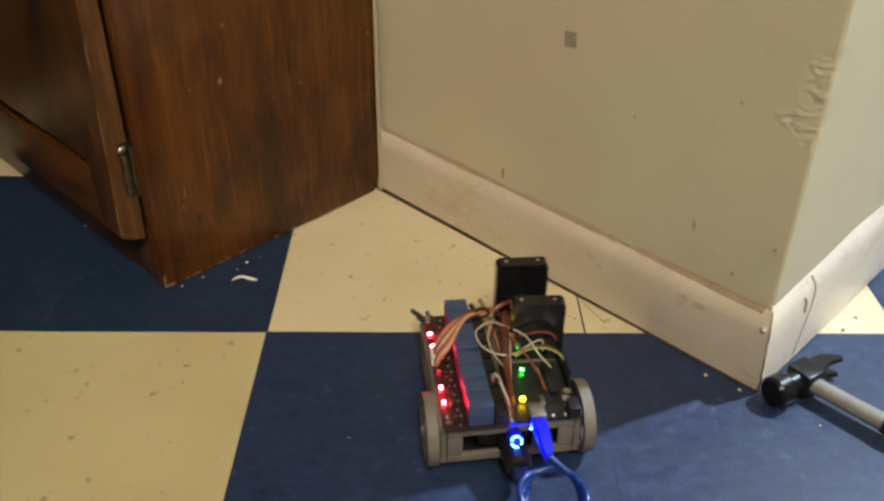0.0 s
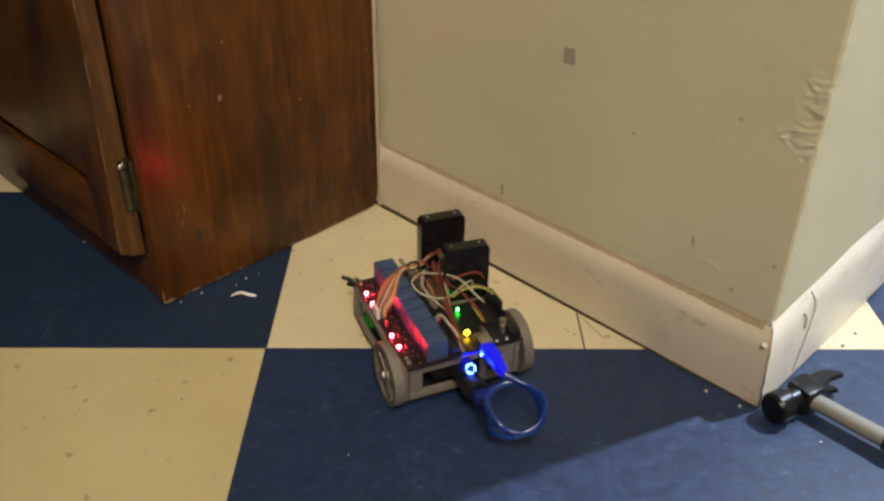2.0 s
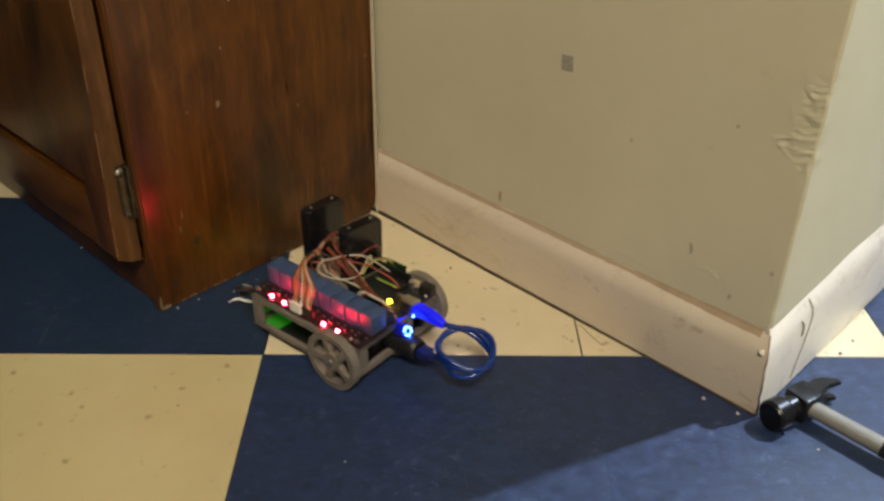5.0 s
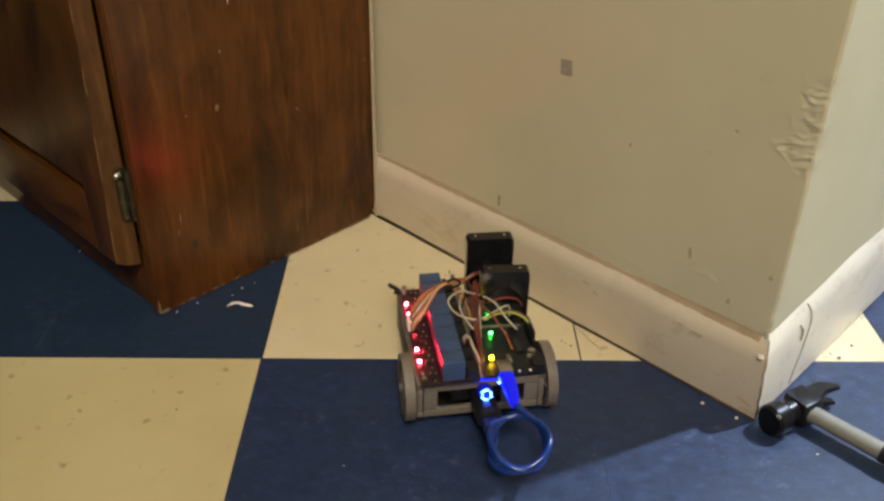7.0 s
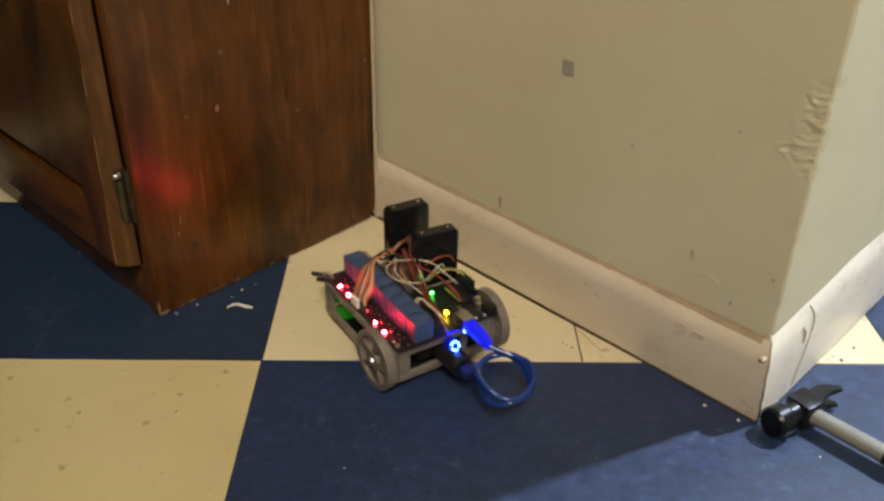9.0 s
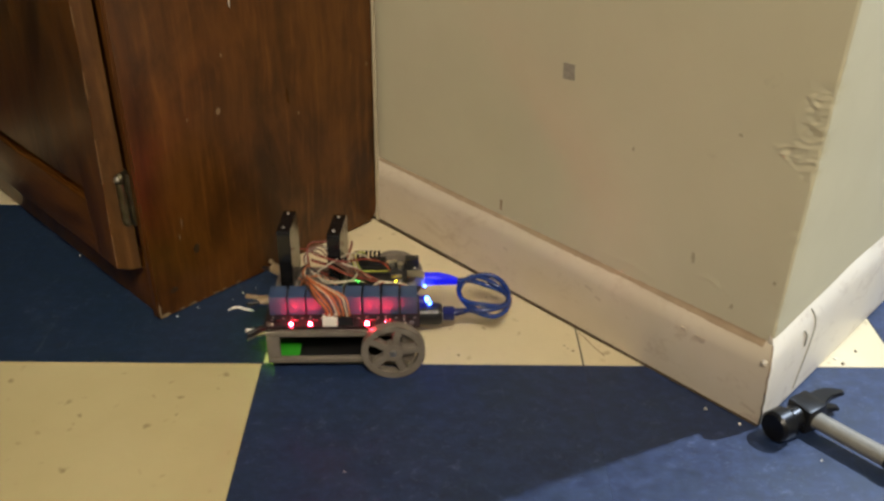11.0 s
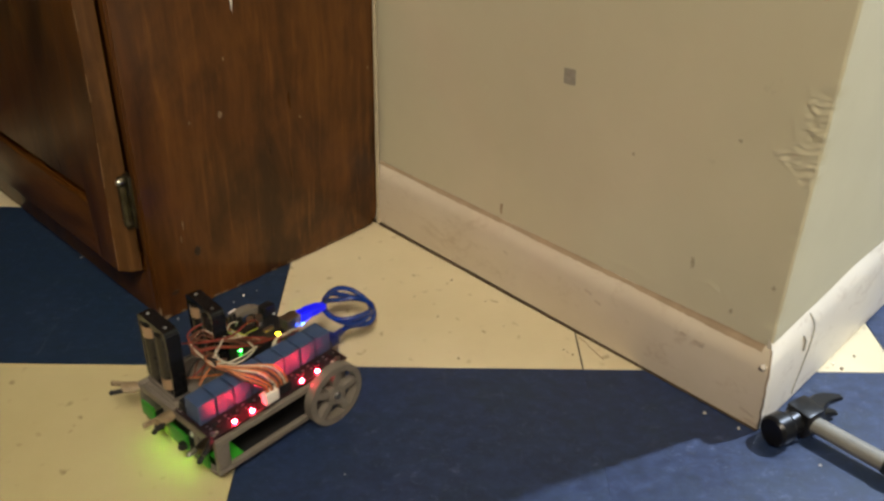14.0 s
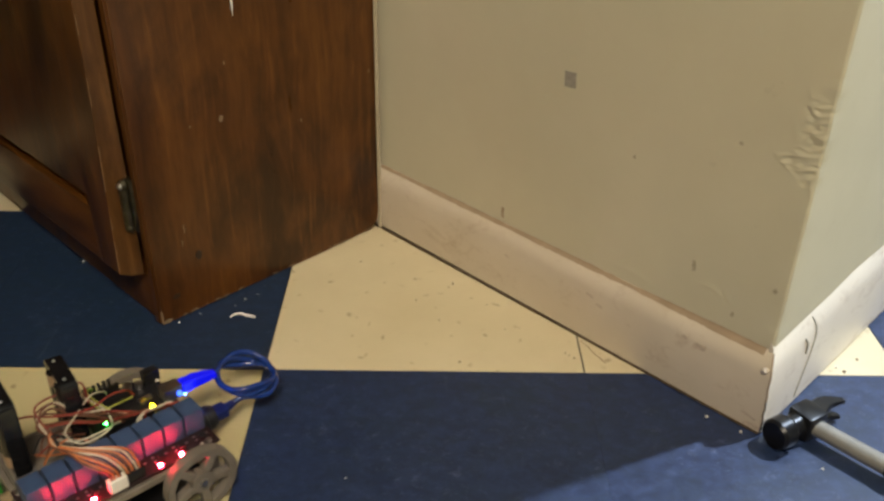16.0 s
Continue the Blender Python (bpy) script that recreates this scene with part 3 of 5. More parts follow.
def make_cabinet():
    cab = empty("cabinet", CAB, "dark-stained wooden base cabinet with a closed panelled door", "cabinet")
    depth, width, top = 0.298, 0.62, 0.86

    def side(bm):
        # outline with a worn foot and a rounded cut round the baseboard
        pts = [(0.0, 0.0015), (0.10, 0.002), (0.20, 0.0012), (depth - 0.014, 0.004), (depth - 0.006, 0.012), (depth - 0.004, 0.026), (depth - 0.002, 0.06), (depth, top), (0, top)]
        f = [bm.verts.new((x, 0, z)) for x, z in pts]
        g = [bm.verts.new((x, 0.0115, z)) for x, z in pts]
        bm.faces.new(f)
        bm.faces.new(g[::-1])
        for k in range(len(pts)):
            bm.faces.new((f[k], g[k], g[(k + 1) % len(pts)], f[(k + 1) % len(pts)]))
        bmesh.ops.bevel(bm, geom=[e for e in bm.edges if all(abs(v.co.x) < 1e-6 for v in e.verts)], offset=0.0018, segments=2, affect="EDGES")
    part("side_panel", one(side), M["wood"], cab, "dark brown side panel with knots and chips")
    part("carcass", one(box, 0.022, depth - 0.004, 0.0125, width, 0.05, top - 0.002), M["wood"], cab, smooth=False)
    part("bottom_rail", one(box, 0.004, 0.021, 0.013, width, 0.002, 0.052, 0.001), M["wood"], cab)

    dy0, dy1, dz0, dz1, sw = 0.033, width - 0.03, 0.056, 0.80, 0.040
    door = part("door", one(box, -0.0022, -0.0006, dy0 + sw - 0.004, dy1 - sw + 0.004, dz0 + 0.056, dz1 - 0.056), M["wood"], cab, "panelled door of dark stained wood")
    part("stile", one(box, -0.018, 0.0, dy1 - sw, dy1, dz0, dz1, 0.0012), M["wood"], door)
    arris = lambda z: dy0 - 0.0130 * min(max((z - 0.075) / 0.20, 0.0), 1.0)      # the worn bevel narrows upwards
    heights = (0.056, 0.075, 0.13, 0.19, 0.275, 0.5, 0.80)

    def hinge_stile(bm):
        prism(bm, lambda z: [Vector((-0.018, arris(z) + 0.0004, z)), Vector((0.0, arris(z) + 0.0004, z)), Vector((0.0, dy0 + sw, z)), Vector((-0.018, dy0 + sw, z))], heights)
    part("stile", one(hinge_stile), M["wood"], door)
    for c, d in ((dz0, dz0 + 0.060), (dz1 - 0.060, dz1)):
        part("rail", one(box, -0.0178, 0.0, dy0 + sw + 0.0004, dy1 - sw - 0.0004, c, d, 0.0012), M["wood_across"], door)

    def lip(bm):
        prism(bm, lambda z: [Vector((-0.0175, arris(z) - 0.0002, z)), Vector((-0.010, min(0.0225, arris(z) - 0.0012), z)), Vector((0.0, 0.0180, z)), Vector((0.0, arris(z) - 0.0002, z))], heights)
    part("door_edge", one(lip), M["rawwood"], door, "worn lighter bevelled door edge")
    for z0, z1 in ((0.060, 0.094), (0.108, 0.121), (0.150, 0.196), (0.236, 0.262), (0.300, 0.318), (0.345, 0.40)):
        part("worn_arris", one(lambda bm: tube(bm, [Vector((-0.0176, arris(z) + 0.0008 * noise.noise((z * 90, 1, 1)), z)) for z in (z0 + (z1 - z0) * k / 8 for k in range(9))], 0.0005, 6)), M["worn"], door, "pale worn line on the door's arris")

    def panel(bm):
        y0, y1, z0, z1 = 0.0738, width - 0.0708, 0.1168, 0.7392
        w = 0.0075
        outer = [(-0.0028, y0, z0), (-0.0028, y1, z0), (-0.0028, y1, z1), (-0.0028, y0, z1)]
        inner = [(-0.0135, y0 + w, z0 + w), (-0.0135, y1 - w, z0 + w), (-0.0135, y1 - w, z1 - w), (-0.0135, y0 + w, z1 - w)]
        bk = [(0.0, y, z) for _, y, z in outer]
        a, b, c = ([bm.verts.new(p) for p in q] for q in (outer, inner, bk))
        bm.faces.new(b)
        bm.faces.new(c[::-1])
        for k in range(4):
            j = (k + 1) % 4
            bm.faces.new((a[k], a[j], b[j], b[k]))
            bm.faces.new((c[k], c[j], a[j], a[k]))
    part("raised_panel", one(panel), M["wood"], door, smooth=False)

    def hinge(bm):
        box(bm, -0.0035, 0.0035, 0.0085, 0.0245, 0.108, 0.162, 0.0012)
        cyl(bm, (-0.0050, 0.0180, 0.114), (-0.0050, 0.0180, 0.152), 0.0048)
        ball(bm, (-0.0050, 0.0180, 0.156), 0.0052)
        ball(bm, (-0.0050, 0.0180, 0.111), 0.0050)
    hg = part("hinge", one(hinge), M["darkmetal"], cab, "tarnished bronze hinge")
    part("hinge_screw", one(ball, (-0.0082, 0.0172, 0.156), 0.0034), M["metal"], hg, "bright metal hinge tip")
    part("top_board", one(box, -0.004, depth, 0, width, top, top + 0.02, 0.002), M["wood"], cab)
    # knots, chips and a white drip on the side panel
    rnd = random.Random(8)

    def blot(name, x, z, w, h, mat, lab, t=0.0004, tilt=0.0):
        def b(bm):
            n = 12
            ring = []
            for k in range(n):
                a = 2 * math.pi * k / n
                r = 0.75 + 0.35 * rnd.random()
                px, pz = w / 2 * r * math.cos(a), h / 2 * r * math.sin(a)
                ring.append((x + px * math.cos(tilt) - pz * math.sin(tilt), z + px * math.sin(tilt) + pz * math.cos(tilt)))
            f = [bm.verts.new((p, -t, q)) for p, q in ring]
            g = [bm.verts.new((p, 0.0002, q)) for p, q in ring]
            bm.faces.new(f)
            for k in range(n):
                bm.faces.new((f[k], f[(k + 1) % n], g[(k + 1) % n], g[k]))
        part(name, one(b), mat, cab, lab)
    knot = M["knot"]
    blot("knot", 0.052, 0.064, 0.0075, 0.012, knot, "dark wood knot", 0.0003)
    blot("knot", 0.021, 0.028, 0.009, 0.007, knot, "dark wood knot", 0.0003)
    blot("chip", 0.096, 0.199, 0.0050, 0.0075, M["crust"], "pale paint chip")
    blot("chip", 0.121, 0.309, 0.0022, 0.030, M["paper"], "white paint drip")
    for x, z, w, h in ((0.040, 0.098, 0.0012, 0.010), (0.036, 0.084, 0.0012, 0.008), (0.106, 0.252, 0.002, 0.004), (0.19, 0.17, 0.002, 0.004), (0.285, 0.20, 0.002, 0.004), (0.29, 0.30, 0.002, 0.005), (0.16, 0.36, 0.002, 0.004), (0.062, 0.20, 0.002, 0.003), (0.295, 0.10, 0.003, 0.02)):
        blot("chip", x, z, w, h, M["crust"], "pale paint chip")
    blot("chip", 0.007, 0.0036, 0.012, 0.0038, M["crust"], "worn pale corner of the panel")
    blot("chip", 0.002, 0.011, 0.0022, 0.016, M["crust"], "worn pale corner of the panel")
    # dry pale crust along the foot of the side panel
    for k in range(22):
        x = 0.004 + 0.28 * rnd.random()
        blot("chip", x, 0.0022 + 0.0016 * rnd.random(), 0.002 + 0.007 * rnd.random(), 0.0012 + 0.0012 * rnd.random(), M["crust"], "pale dried grime")
    return cab


M["wood_across"] = material("dark_stained_wood_rail", wood(*STAIN, "Y"), 0.42, 0.0, 0.24)
M["knot"] = material("dark_knot", plain((0.020, 0.0085, 0.0030), 0.3, 300), 0.5)
make_cabinet()


# ---- marks on the wall and baseboard ----
def wall_mark(s, z, w, h, mat, label, d=-0.0095, tilt=0.0, seed=1, ragged=0.3, name="wall_stain"):
    rnd = random.Random(seed)
    m = Matrix((E2, (0, 0, 1), N_LEFT)).transposed().to_4x4()
    m.translation = K + E2 * s + N_LEFT * d + Vector((0, 0, z))

    def b(bm):
        n = 16
        ring = []
        for k in range(n):
            a = 2 * math.pi * k / n + math.pi / 4
            r = 1 + ragged * (rnd.random() - 0.5)
            c, q = math.cos(a), math.sin(a)
            e = max(abs(c), abs(q))
            px, py = w / 2 * r * c / e, h / 2 * r * q / e
            ring.append((px * math.cos(tilt) - py * math.sin(tilt), px * math.sin(tilt) + py * math.cos(tilt)))
        f = [bm.verts.new((x, y, 0.0003)) for x, y in ring]
        g = [bm.verts.new((x, y, -0.0030)) for x, y in ring]
        bm.faces.new(f)
        for k in range(n):
            bm.faces.new((f[k], f[(k + 1) % n], g[(k + 1) % n], g[k]))
    return thing(name, one(b), mat, m, label, "stain", kind="stuff")


wall_mark(0.2465, 0.2555, 0.0130, 0.0145, M["mark"], "small grey square smudge on the painted wall", d=-0.0104, tilt=-0.06, seed=3, ragged=0.06)
wall_mark(0.318, 0.091, 0.003, 0.011, M["grime"], "short brown nail scuff above the baseboard", d=-0.0104, seed=5)
for i, (s, z, w, h) in enumerate(((0.0955, 0.1265, 0.003, 0.009), (0.0525, 0.0970, 0.003, 0.006), (0.0205, 0.1357, 0.003, 0.004), (0.170, 0.205, 0.003, 0.003), (0.0748, 0.2495, 0.003, 0.003))):
    wall_mark(s, z, w, h, M["soft"], "small brown scuff on the painted wall", d=-0.0104, seed=20 + i, tilt=0.3 * i, ragged=0.9)
for i, (s, z, w, h) in enumerate(((0.1920, 0.0535, 0.009, 0.0035), (0.1800, 0.0470, 0.007, 0.0030), (0.1727, 0.0237, 0.0022, 0.0022), (0.0708, 0.0575, 0.012, 0.0060), (0.0863, 0.0600, 0.006, 0.0030), (0.0270, 0.0342, 0.016, 0.0022), (0.0200, 0.0230, 0.013, 0.0020), (0.135, 0.030, 0.003, 0.003), (0.012, 0.030, 0.012, 0.0022), (0.012, 0.022, 0.012, 0.0022), (0.013, 0.014, 0.014, 0.003), (0.010, 0.006, 0.014, 0.005), (0.36, 0.02, 0.010, 0.002), (0.30, 0.05, 0.006, 0.002))):
    wall_mark(s, z, w, h, M["faint"], "faint brown scuff on the painted baseboard", d=0.0000, seed=40 + i, ragged=0.55, tilt=0.25 * math.sin(i * 2.1))


def make_caulk():
    bm = bmesh.new()
    p = [Vector((0.2945, -0.0022, z)) for z in (0.002, 0.05, 0.1, 0.2, 0.35, 0.6, 0.85)]
    tube(bm, p, 0.0022, 6)
    thing("caulk_bead", bm, M["tan"], CAB, "pale dried caulk bead where cabinet meets wall", "caulk", kind="stuff")


make_caulk()


def make_grime_line():
    bm = bmesh.new()
    s, rows = 0.016, []
    while s < 0.51:
        w = 0.05 + 0.4 * noise.noise((s * 9, 0.2, 0)) + 0.35 * noise.noise((s * 70, 3.2, 0)) + 0.25 * noise.noise((s * 210, 1.1, 0))
        w = min(max(w + 0.5 * math.exp(-s / 0.10), -0.35), 1.6)
        up = Vector((0, 0, 1))
        rows.append([bm.verts.new(K + E2 * s + N_LEFT * d + up * z) for d, z in
                     ((-0.0070 + 0.0018 * w, 0.0766 - 0.0025 * w), (-0.0074, 0.0770), (-0.0082, 0.0780), (-0.0100, 0.0797), (-0.0102, 0.0800 + 0.0022 * w))])
        s += 0.002
    for r0, r1 in zip(rows, rows[1:]):
        for k in range(4):
            bm.faces.new((r0[k], r1[k], r1[k + 1], r0[k + 1]))
    thing("grime_line", bm, M["grime"], Matrix(), "uneven line of brown grime on the baseboard's ledge", "grime", kind="stuff")


make_grime_line()


# dark strip stands in for the shade in the gap below the board
def make_foot_gap_shade():
    bm = bmesh.new()
    tube(bm, [K + E2 * (0.002 + 0.013 * k) + N_LEFT * (0.0001 + 0.0004 * noise.noise((k * 0.7, 2.0, 0))) + Vector((0, 0, 0.0011)) for k in range(41)], 0.0014, 6)
    thing("foot_seam", bm, M["crack"], Matrix(), "dark strip painting the shade in the gap under the baseboard", "dirt seam", kind="stuff")


make_foot_gap_shade()


def make_corner_wear():
    up = Vector((0, 0, 1))
    rnd = random.Random(9)
    crooked = lambda z: seam(z) + E2 * rnd.uniform(-0.0005, 0.0007)
    bm = bmesh.new()
    tube(bm, [crooked(z) for z in (0.003, 0.010, 0.016, 0.022, 0.029, 0.037)], 0.0007, 6)
    thing("corner_crack", bm, M["crack"], Matrix(), "thin dark crack down the baseboard's corner joint", "crack", kind="stuff")
    bm = bmesh.new()
    tube(bm, curve_points([crooked(z) for z in (0.036, 0.041, 0.047, 0.053, 0.058, 0.064, 0.070, 0.075, 0.079)], 3), 0.0008, 6)
    thing("corner_grime", bm, M["grime"], Matrix(), "brown grime in the baseboard's upper corner joint", "grime", kind="stuff")
    c = K + E2 * 0.0092 + N_LEFT * -0.0008 + up * 0.0655
    bm = bmesh.new()
    for v in ball(bm, c, 0.0030, 14):
        v.co = c + (v.co - c) * (0.85 + 0.3 * rnd.random())
    thing("filler_lump", bm, M["board"], Matrix(), "painted-over lump of filler at the corner", "filler", kind="stuff")
    pts = [(0.078, 0.0840), (0.082, 0.075), (0.083, 0.064), (0.079, 0.050), (0.072, 0.034), (0.064, 0.018), (0.060, 0.008)]
    def lean(x, z):
        q = z / rise(x)
        for (d0, z0), (d1, z1) in zip(RIGHT_PROFILE, RIGHT_PROFILE[1:7]):
            if q <= z1:
                return d0 + (d1 - d0) * (q - z0) / (z1 - z0)
        return RIGHT_PROFILE[6][0]
    bm = bmesh.new()
    tube(bm, curve_points([K + E1 * x + N_RIGHT * (lean(x, z) + 0.0006) + up * z for x, z in pts], 5), 0.0005, 5)
    thing("pencil_scratch", bm, M["mark"], Matrix(), "long grey scratch on the cream baseboard", "scratch", kind="stuff")
    bm = bmesh.new()
    tube(bm, curve_points([K + E1 * x + N_RIGHT * (lean(x, z) + 0.0006) + up * z for x, z in ((0.062, 0.070), (0.068, 0.062), (0.067, 0.052))], 5), 0.0007, 5)
    thing("pencil_scratch", bm, M["mark"], Matrix(), "short grey scratch on the cream baseboard", "scratch", kind="stuff")


make_corner_wear()


# ---- hammer ----
def make_hammer():
    ang = 31.0
    h = empty("hammer", Matrix.Translation((0.4505, -0.1000, 0.0)) @ pose(0, 0, 0, 0, 0, ang), "black claw hammer with a grey handle lying beside the wall corner", "hammer")
    z = 0.0145

    def head(bm):
        cyl(bm, (0.0, 0, z), (0.003, 0, z), 0.0120, 0.0140, 28)
        cyl(bm, (0.003, 0, z), (0.015, 0, z), 0.0140, 0.0140, 28)
        cyl(bm, (0.015, 0, z), (0.0205, 0, z), 0.0140, 0.0095, 28)
        cyl(bm, (0.0205, 0, z), (0.031, 0, z), 0.0095, 0.0105, 28)
        box(bm, 0.029, 0.052, -0.0125, 0.0115, z - 0.0125, z + 0.0125, 0.003)
    part("head", one(head), M["steel"], h, "black forged head with a round face")

    def claw(bm, zz, spread):
        st = [(0.049, 0.0, 0.0105, 0.0085), (0.059, 0.0022, 0.0090, 0.0070), (0.067, 0.0016, 0.0070, 0.0058), (0.074, -0.0018, 0.0050, 0.0045), (0.0795, -0.0058, 0.0028, 0.0034)]
        prism(bm, lambda k: [Vector((st[k][0] + dx, st[k][1] + dy, zz + spread * k + dz)) for dx, dy, dz in
                             ((0, -st[k][2], -st[k][3] / 2), (0.002, st[k][2] * 0.7, -st[k][3] / 2), (0.002, st[k][2] * 0.7, st[k][3] / 2), (0, -st[k][2], st[k][3] / 2))], range(5))
        bmesh.ops.bevel(bm, geom=list(bm.edges), offset=0.0008, segments=1, affect="EDGES")
    part("claw", one(claw, z + 0.0062, 0.0007), M["steel"], h)
    part("claw", one(claw, z - 0.0062, -0.0007), M["steel"], h)

    def grip(bm):
        d = Vector((math.cos(radians(-79)), math.sin(radians(-79)), 0))
        s = Vector((-d.y, d.x, 0))
        c = Vector((0.0395, 0, z - 0.001))
        st = [(0.0, 0.0080), (0.03, 0.0078), (0.07, 0.0082), (0.12, 0.0090), (0.2, 0.0110), (0.27, 0.0110)]
        prism(bm, lambda k: [c + d * st[k][0] + s * (st[k][1] * math.cos(a)) + Vector((0, 0, st[k][1] * 0.92 * math.sin(a) )) for a in (2 * math.pi * j / 20 for j in range(20))], range(len(st)))
    part("handle", one(grip), M["handle"], h, "grey smooth handle")

    def band(bm):
        d = Vector((math.cos(radians(-79)), math.sin(radians(-79)), 0))
        c = Vector((0.0395, 0, z - 0.001))
        cyl(bm, c + d * 0.074, c + d * 0.084, 0.0088, 0.0089, 20)
    part("band", one(band), M["black"], h, "dark band round the handle")


make_hammer()


# ---- litter on the floor ----
def make_scrap(name, x, y, turn, pts, label):
    def b(bm):
        w = 0.0022
        prism(bm, lambda k: [Vector((pts[k][0], pts[k][1] - w * pts[k][2], 0.0004 + pts[k][3])), Vector((pts[k][0], pts[k][1] + w * pts[k][2], 0.0004 + pts[k][3])),
                             Vector((pts[k][0], pts[k][1] + w * pts[k][2], 0.0009 + pts[k][3])), Vector((pts[k][0], pts[k][1] - w * pts[k][2], 0.0009 + pts[k][3]))], range(len(pts)))
    thing(name, one(b), M["paper"], pose(x, y, 0, 0, 0, turn), label, "paper scrap", "litter on the floor")


make_scrap("paper_scrap", -0.036, 0.0855, -6, [(-0.013, -0.003, 0.5, 0), (-0.009, 0.001, 1.0, 0.001), (-0.003, 0.0018, 0.8, 0.002), (0.004, 0.0005, 1.0, 0.001), (0.009, 0.001, 0.9, 0.0), (0.013, 0.0, 0.4, 0.0)], "torn white paper scrap on the blue floor tile")


def make_crumb(x, y, r, seed, mat="crumb"):
    rnd = random.Random(seed)

    def b(bm):
        g = bmesh.ops.create_icosphere(bm, subdivisions=1, radius=r * 0.8)
        for v in g["verts"]:
            v.co *= 0.7 + 0.6 * rnd.random()
            v.co.z = max(v.co.z * 0.6, -r * 0.3) + r * 0.3
    thing("crumb", one(b), M[mat], pose(x, y, 0), "small pale crumb lying on the floor" if mat == "crumb" else "small dark speck lying on the floor", "crumb", "litter on the floor")


for i, (x, y, r) in enumerate(((0.4060, -0.0610, 0.0022), (0.4310, -0.0800, 0.0020), (-0.2355, 0.1885, 0.0018), (-0.0400, 0.1170, 0.0017), (-0.0810, 0.0895, 0.0013), (-0.0985, 0.0735, 0.0016), (-0.0480, 0.1040, 0.0011), (-0.0280, 0.1270, 0.0009), (0.487, -0.124, 0.0012), (0.09, -0.14, 0.0010), (0.55, 0.012, 0.002), (0.505, -0.02, 0.0014))):
    make_crumb(x, y, r, 60 + i)
for i, (x, y, r) in enumerate(((0.1813, 0.1529, 0.0013), (0.1413, 0.1190, 0.0013), (0.2167, 0.1122, 0.0011), (0.2331, 0.0682, 0.0009), (0.2476, 0.0704, 0.0009), (0.2978, 0.0222, 0.0017), (0.2930, 0.0260, 0.0011), (0.1862, 0.0139, 0.0015), (0.222, 0.0016, 0.0010), (0.077, 0.195, 0.0016), (-0.063, -0.073, 0.0014), (0.181, 0.151, 0.0016), (0.166, 0.083, 0.0014), (0.555, 0.005, 0.0024), (0.575, 0.025, 0.002), (0.29, 0.03, 0.0012))):
    make_crumb(x, y, r, 90 + i, "scuff")


def make_scratch():
    line = curve_points([(0.3074, 0.0505, 0.0002), (0.3130, 0.0420, 0.0002), (0.3169, 0.0330, 0.0002), (0.3270, 0.0150, 0.0002)], 5)
    bm = bmesh.new()
    tube(bm, line, 0.00045, 5)
    thing("floor_scratch", bm, M["grime"], Matrix(), "thin brown scratch across the cream floor tile", "scratch", kind="stuff")


make_scratch()


